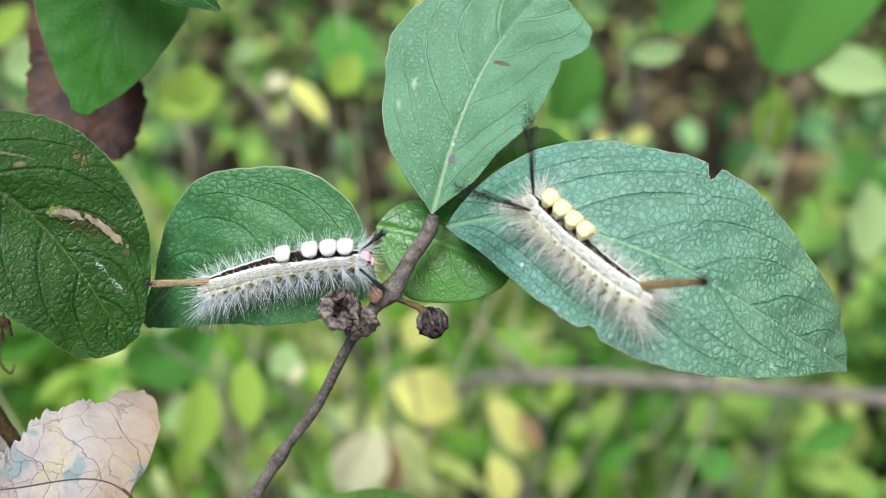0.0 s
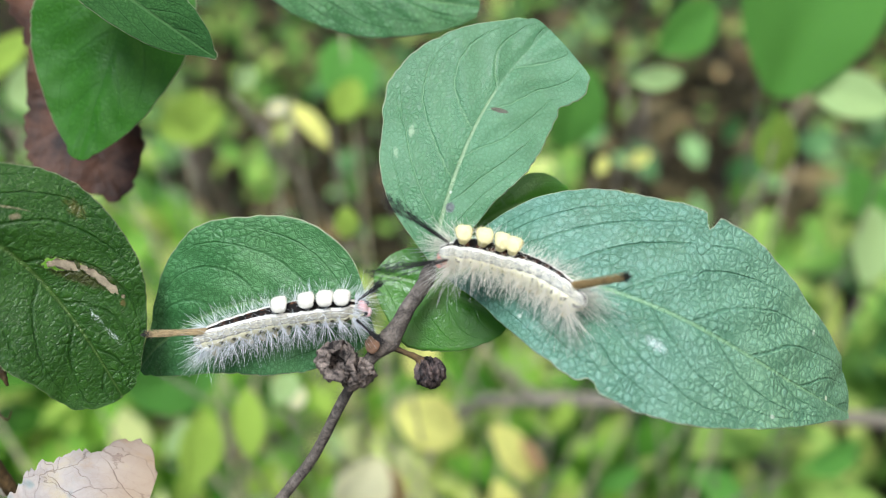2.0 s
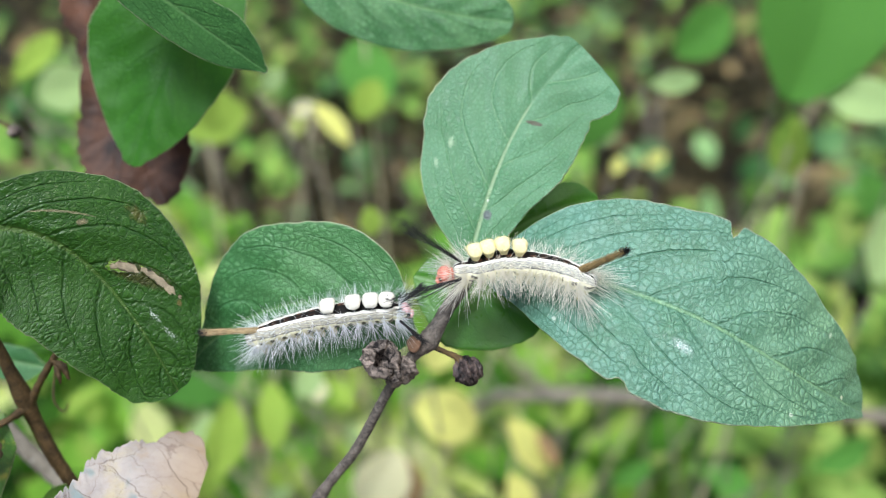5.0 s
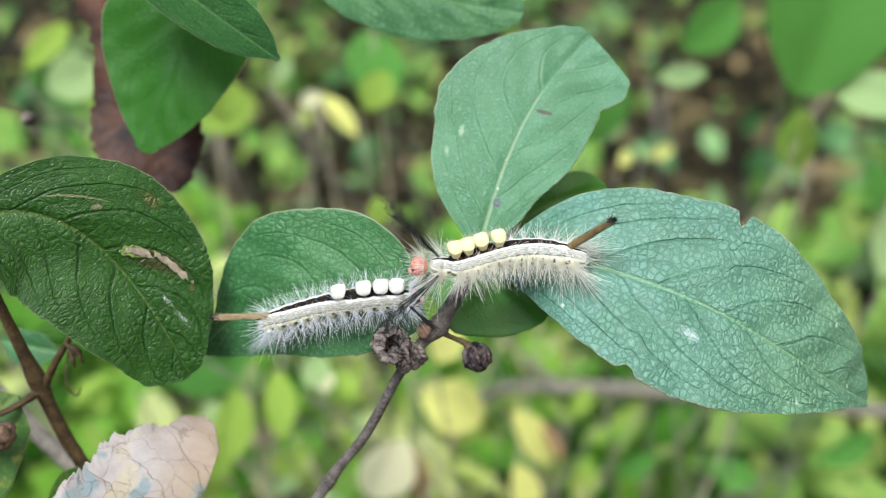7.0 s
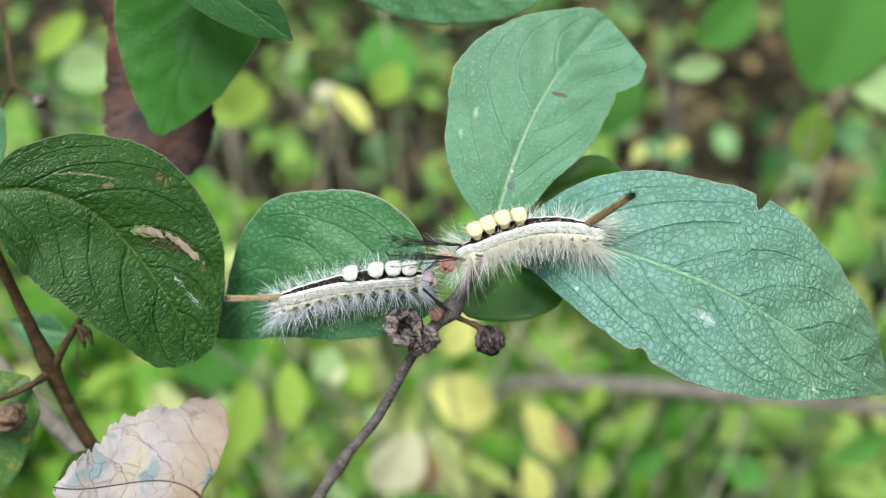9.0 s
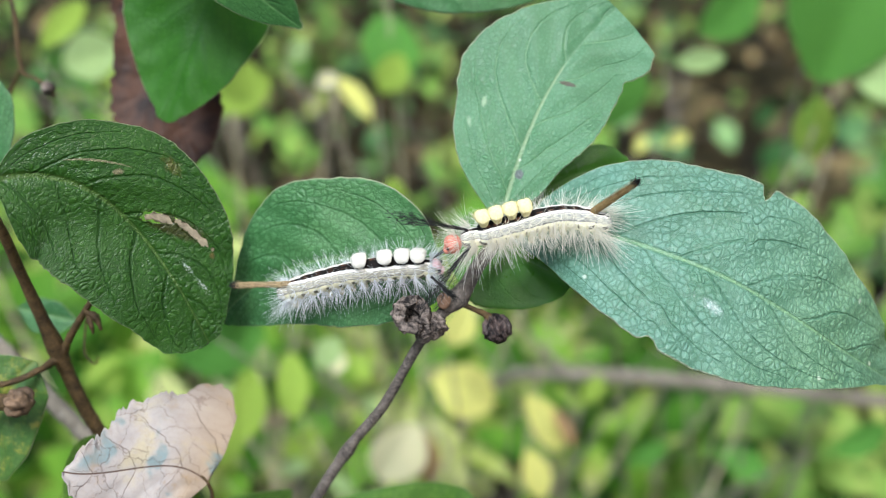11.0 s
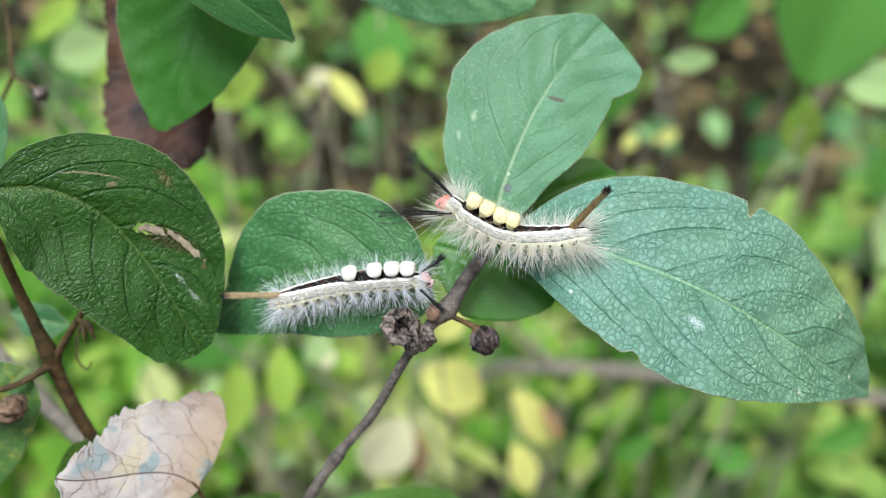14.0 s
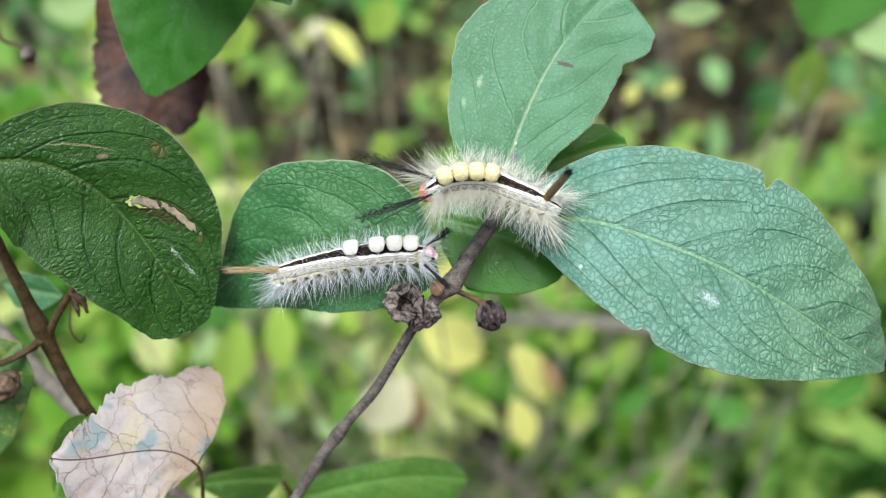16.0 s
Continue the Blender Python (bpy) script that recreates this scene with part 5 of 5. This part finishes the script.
def build_caterpillar(label, colours, tail_way, front_lengths, lush, tufts, head_size, seed):
    """Returns the thing and its keyed pieces: the head, then the rings from front to rear."""
    skin, tuft, hair, fur, head_paint, tail_paint, tuft_label, hair_label = colours
    rng = np.random.RandomState(seed)
    ob = thing("caterpillar", SPRIG, label, "caterpillar")
    head = part("head", lump((0.3, 0, -0.2), head_size, (0.9, 1.05, 1.0), 0.05, 1.2, 3, 0, 4), MAT[head_paint], ob, "smooth red head")
    part("jaw", lump((1.35, 0, -1.0), 0.7, (0.8, 1.2, 0.7), 0.15, 1.5, 6, 0, 3), MAT[head_paint], head)
    part("hair", head_hair(rng, head_size), MAT[hair], head, hair_label)
    for side in (1, -1):
        part("eye_spot", lump((1.2, 1.0 * side, -0.1), 0.3, (1, 1, 1), 0.1, 1.5, 6, 0, 2), MAT["pencil_black"], head)
    rings, pencils, tail = [], [], None
    for i in range(SEGMENTS):
        ring = part("segment", segment_shape(i), MAT[skin], ob)
        part("hair", segment_hair(i, rng, lush), MAT[hair], ring, hair_label)
        part("fur", segment_fur(i, rng, lush), MAT[fur], ring)
        for side in (1, -1):
            part("wart", lump((0.1, 1.72 * side, -0.35), 0.38, (1.0, 0.8, 1.0), 0.12, 1.6, i, 0, 2), MAT[fur], ring)
            part("wart", lump((0.1, 1.4 * side, -1.1), 0.42, (1.0, 0.8, 1.0), 0.12, 1.6, i + 20, 0, 2), MAT[fur], ring)
        for shift in [dx for at, dx in tufts if at == i]:
            clump = part("tuft", tuft_shape(rng, i), MAT[tuft], ring, tuft_label)
            part("bristles", tuft_coat(rng), MAT[tuft], clump)
            clump.location.x = shift * MM
            clump.location.z = 0.0
            clump.scale = (1.18, 1.1, 1.15) if lush < 1 else (1.12, 1.1, 1.36)
        if i in (0, 1, 2) or 5 <= i <= 8 or i == SEGMENTS - 1:
            for side in (1, -1):
                small = 0.55 if i < 3 else 1.0
                part("leg", lump((0, 0.95 * side, -2.0), 0.62 * small, (0.9, 0.9, 1.9), 0.1, 1.4, i, 0, 3), MAT["proleg"], ring)
        if i == 0:
            for length in front_lengths:
                shaft, tip = pencil((1.0, 0.0, 0.0), length, rng, 22, 0.5, 0.16, 0.055)
                one = part("hair_pencil", shaft, MAT["pencil_black"], ob, "long black hair pencil")
                part("feathered_tip", tip, MAT["pencil_black"], one)
                pencils.append(one)
        if i == SEGMENTS - 2:
            shaft, tip = pencil(tail_way, 10.0, rng, 120, 0.5, 0.55, 0.05, False)
            one = part("hair_pencil", shaft, MAT[tail_paint], ring, "brown hair pencil at the tail")
            one.matrix_basis = pose(-0.0006, 0, 0.0013)
            tail = one
            part("feathered_tip", tip, MAT["pencil_black"], one)
        rings.append(ring)
    return ob, [head] + rings, pencils, tail


def pencil_pose(neck, angle, side):
    """A front pencil points along an angle across the sprig, from one side of the neck."""
    a = radians(angle)
    way = np.array([math.cos(a), math.sin(a), 0.18])
    way /= np.linalg.norm(way)
    across = np.array([-math.sin(a), math.cos(a), 0.0])
    m = Matrix(np.column_stack([way, across, np.cross(way, across)]).tolist()).to_4x4()
    m.translation = neck.translation + Vector((way[0] * 0.6, way[1] * 0.6 + 1.0 * side, 1.6 - 0.9 * side)) * MM
    return m


build_ground()
build_litter()
build_shrubs()
build_far_sprigs()
build_main_branch()
build_left_branch()
build_top_branch()
build_dead_leaf()
build_lower_leaves()

still, still_rings, still_pencils, still_tail = build_caterpillar("pale caterpillar with four white tufts resting on a leaf", ("skin_white", "tuft_white", "hair_white", "fur_white", "head_pink", "pencil_tan", "white brush tuft", "long white hairs"),
                                       (-1.0, 0.0, 0.42), (4.6, 5.2), 0.8, ((1, 0.6), (2, 0.4), (3, -0.1), (5, 0.5)), 1.2, 3)
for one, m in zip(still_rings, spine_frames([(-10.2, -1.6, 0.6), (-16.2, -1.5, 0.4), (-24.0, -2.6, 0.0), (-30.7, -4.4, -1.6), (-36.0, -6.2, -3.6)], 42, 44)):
    one.matrix_basis = m
still_rings[0].matrix_basis = still_rings[0].matrix_basis @ Matrix.Translation((-0.0016, 0, 0.0005))
for one, angle, side in zip(still_pencils, (35, -40), (1, -1)):
    one.matrix_basis = pencil_pose(still_rings[1].matrix_basis, angle, side)
walker, walker_rings, walker_pencils, walker_tail = build_caterpillar("yellow-tufted hairy caterpillar creeping across a leaf", ("skin_yellow", "tuft_yellow", "hair_cream", "fur_cream", "head_red", "pencil_brown", "yellow brush tuft", "long cream hairs"),
                                         (-1.0, 0.0, 1.05), (13.0, 12.0), 1.2, ((1, 0.4), (2, -0.3), (3, -1.0), (5, 0.3)), 1.5, 8)

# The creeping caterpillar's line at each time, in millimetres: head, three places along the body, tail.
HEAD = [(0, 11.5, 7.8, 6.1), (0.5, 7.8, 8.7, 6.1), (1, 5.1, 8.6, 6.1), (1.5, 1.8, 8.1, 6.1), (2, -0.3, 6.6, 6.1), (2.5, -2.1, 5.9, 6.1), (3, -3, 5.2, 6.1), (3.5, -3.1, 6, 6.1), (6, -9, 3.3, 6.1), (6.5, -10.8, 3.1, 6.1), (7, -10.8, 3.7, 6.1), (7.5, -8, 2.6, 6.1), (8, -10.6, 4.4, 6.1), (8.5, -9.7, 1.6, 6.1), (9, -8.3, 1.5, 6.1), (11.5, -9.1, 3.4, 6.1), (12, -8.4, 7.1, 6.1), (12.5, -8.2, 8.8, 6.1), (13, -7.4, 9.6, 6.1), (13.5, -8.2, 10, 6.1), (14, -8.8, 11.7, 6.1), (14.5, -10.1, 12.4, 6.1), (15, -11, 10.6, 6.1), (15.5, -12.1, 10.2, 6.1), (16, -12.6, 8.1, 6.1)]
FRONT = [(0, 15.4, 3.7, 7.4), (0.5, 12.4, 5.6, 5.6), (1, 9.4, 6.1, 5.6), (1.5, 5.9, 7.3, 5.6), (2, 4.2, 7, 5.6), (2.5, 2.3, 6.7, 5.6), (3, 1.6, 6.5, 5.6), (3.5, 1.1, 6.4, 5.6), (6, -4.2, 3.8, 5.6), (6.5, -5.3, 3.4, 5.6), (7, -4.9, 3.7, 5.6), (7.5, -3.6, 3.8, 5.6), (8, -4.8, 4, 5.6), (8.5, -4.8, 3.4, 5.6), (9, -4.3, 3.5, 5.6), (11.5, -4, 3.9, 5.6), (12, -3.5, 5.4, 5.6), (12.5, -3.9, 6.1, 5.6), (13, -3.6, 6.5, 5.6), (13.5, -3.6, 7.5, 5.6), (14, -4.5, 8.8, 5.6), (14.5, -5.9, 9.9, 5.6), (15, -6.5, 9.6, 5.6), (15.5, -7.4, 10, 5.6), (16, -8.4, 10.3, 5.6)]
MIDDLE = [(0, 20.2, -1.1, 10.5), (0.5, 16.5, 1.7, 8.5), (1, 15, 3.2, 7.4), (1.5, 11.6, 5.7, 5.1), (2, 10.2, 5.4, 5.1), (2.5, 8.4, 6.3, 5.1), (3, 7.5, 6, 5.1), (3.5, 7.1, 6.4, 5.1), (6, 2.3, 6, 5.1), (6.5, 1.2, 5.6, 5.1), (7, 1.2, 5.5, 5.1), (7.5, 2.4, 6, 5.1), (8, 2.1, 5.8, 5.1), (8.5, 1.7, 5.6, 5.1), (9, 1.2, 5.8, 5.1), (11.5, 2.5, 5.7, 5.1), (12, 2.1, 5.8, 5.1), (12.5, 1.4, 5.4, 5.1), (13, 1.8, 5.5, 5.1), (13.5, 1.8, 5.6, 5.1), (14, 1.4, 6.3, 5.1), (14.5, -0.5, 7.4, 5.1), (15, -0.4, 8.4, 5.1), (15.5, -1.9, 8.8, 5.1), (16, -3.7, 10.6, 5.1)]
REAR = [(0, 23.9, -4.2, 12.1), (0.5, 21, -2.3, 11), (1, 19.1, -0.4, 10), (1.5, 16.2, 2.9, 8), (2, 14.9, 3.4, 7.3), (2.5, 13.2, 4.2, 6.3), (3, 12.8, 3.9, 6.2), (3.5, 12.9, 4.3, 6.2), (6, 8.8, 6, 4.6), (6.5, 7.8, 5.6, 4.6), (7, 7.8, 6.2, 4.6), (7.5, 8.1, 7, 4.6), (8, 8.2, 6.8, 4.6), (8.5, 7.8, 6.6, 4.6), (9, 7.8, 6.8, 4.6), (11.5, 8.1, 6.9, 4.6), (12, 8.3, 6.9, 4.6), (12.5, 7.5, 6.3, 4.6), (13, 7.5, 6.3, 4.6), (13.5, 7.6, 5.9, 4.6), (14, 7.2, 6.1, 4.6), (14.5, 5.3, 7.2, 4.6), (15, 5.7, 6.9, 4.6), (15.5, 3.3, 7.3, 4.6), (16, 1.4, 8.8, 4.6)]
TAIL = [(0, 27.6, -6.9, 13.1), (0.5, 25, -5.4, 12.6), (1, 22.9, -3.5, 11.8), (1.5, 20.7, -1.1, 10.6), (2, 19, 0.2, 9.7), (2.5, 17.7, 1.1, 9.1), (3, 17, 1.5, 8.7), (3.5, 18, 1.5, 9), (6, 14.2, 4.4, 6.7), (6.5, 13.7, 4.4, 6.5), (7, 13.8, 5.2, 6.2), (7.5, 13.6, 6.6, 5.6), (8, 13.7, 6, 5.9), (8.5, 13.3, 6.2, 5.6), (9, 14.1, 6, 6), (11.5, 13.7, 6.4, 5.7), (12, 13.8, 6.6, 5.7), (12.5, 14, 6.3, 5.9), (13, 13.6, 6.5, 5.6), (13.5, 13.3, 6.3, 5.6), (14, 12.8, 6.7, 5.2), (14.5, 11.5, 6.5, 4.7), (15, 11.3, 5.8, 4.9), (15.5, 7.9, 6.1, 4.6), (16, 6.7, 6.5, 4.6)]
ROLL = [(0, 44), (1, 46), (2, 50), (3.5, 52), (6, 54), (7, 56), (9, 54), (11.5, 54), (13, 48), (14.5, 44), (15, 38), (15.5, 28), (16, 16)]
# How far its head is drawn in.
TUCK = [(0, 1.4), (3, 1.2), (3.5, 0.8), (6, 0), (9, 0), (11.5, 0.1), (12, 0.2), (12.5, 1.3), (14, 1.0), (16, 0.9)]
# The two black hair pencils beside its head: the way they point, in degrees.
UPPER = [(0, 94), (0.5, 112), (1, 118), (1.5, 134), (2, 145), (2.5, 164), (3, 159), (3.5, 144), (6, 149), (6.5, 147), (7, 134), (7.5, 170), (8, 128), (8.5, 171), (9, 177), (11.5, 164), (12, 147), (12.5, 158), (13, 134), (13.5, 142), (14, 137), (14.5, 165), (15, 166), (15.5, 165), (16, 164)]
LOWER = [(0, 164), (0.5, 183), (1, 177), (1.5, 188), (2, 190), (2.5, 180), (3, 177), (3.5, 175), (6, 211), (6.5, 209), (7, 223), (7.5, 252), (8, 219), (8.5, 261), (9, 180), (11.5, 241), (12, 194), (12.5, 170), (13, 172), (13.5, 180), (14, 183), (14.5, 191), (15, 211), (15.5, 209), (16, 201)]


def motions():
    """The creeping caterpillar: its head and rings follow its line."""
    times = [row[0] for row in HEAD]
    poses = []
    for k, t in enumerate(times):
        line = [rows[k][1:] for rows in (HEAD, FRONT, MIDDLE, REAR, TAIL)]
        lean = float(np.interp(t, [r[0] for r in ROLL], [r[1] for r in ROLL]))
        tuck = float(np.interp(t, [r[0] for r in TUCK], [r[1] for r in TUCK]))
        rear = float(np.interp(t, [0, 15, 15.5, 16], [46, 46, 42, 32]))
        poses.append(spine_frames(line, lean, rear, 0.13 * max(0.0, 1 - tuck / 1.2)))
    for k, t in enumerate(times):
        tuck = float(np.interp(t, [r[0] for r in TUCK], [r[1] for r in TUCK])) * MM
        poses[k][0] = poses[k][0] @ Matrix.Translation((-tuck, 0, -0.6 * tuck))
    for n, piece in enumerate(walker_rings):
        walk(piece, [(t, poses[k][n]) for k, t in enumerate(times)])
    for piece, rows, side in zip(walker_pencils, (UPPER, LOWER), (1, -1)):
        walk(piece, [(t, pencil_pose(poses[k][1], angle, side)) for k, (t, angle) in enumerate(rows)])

    walk(walker_tail, [(0, pose(-0.0006, 0, 0.0013)), (14, pose(-0.0006, 0, 0.0013, 0, 4, 0)), (14.5, pose(-0.0006, 0, 0.0013, 0, 10, 0)), (15, pose(-0.0006, 0, 0.0013, 0, 20, 0)), (15.5, pose(-0.0006, 0, 0.0013, 0, 36, 0)), (16, pose(-0.0006, 0, 0.0013, 0, 40, 0))])


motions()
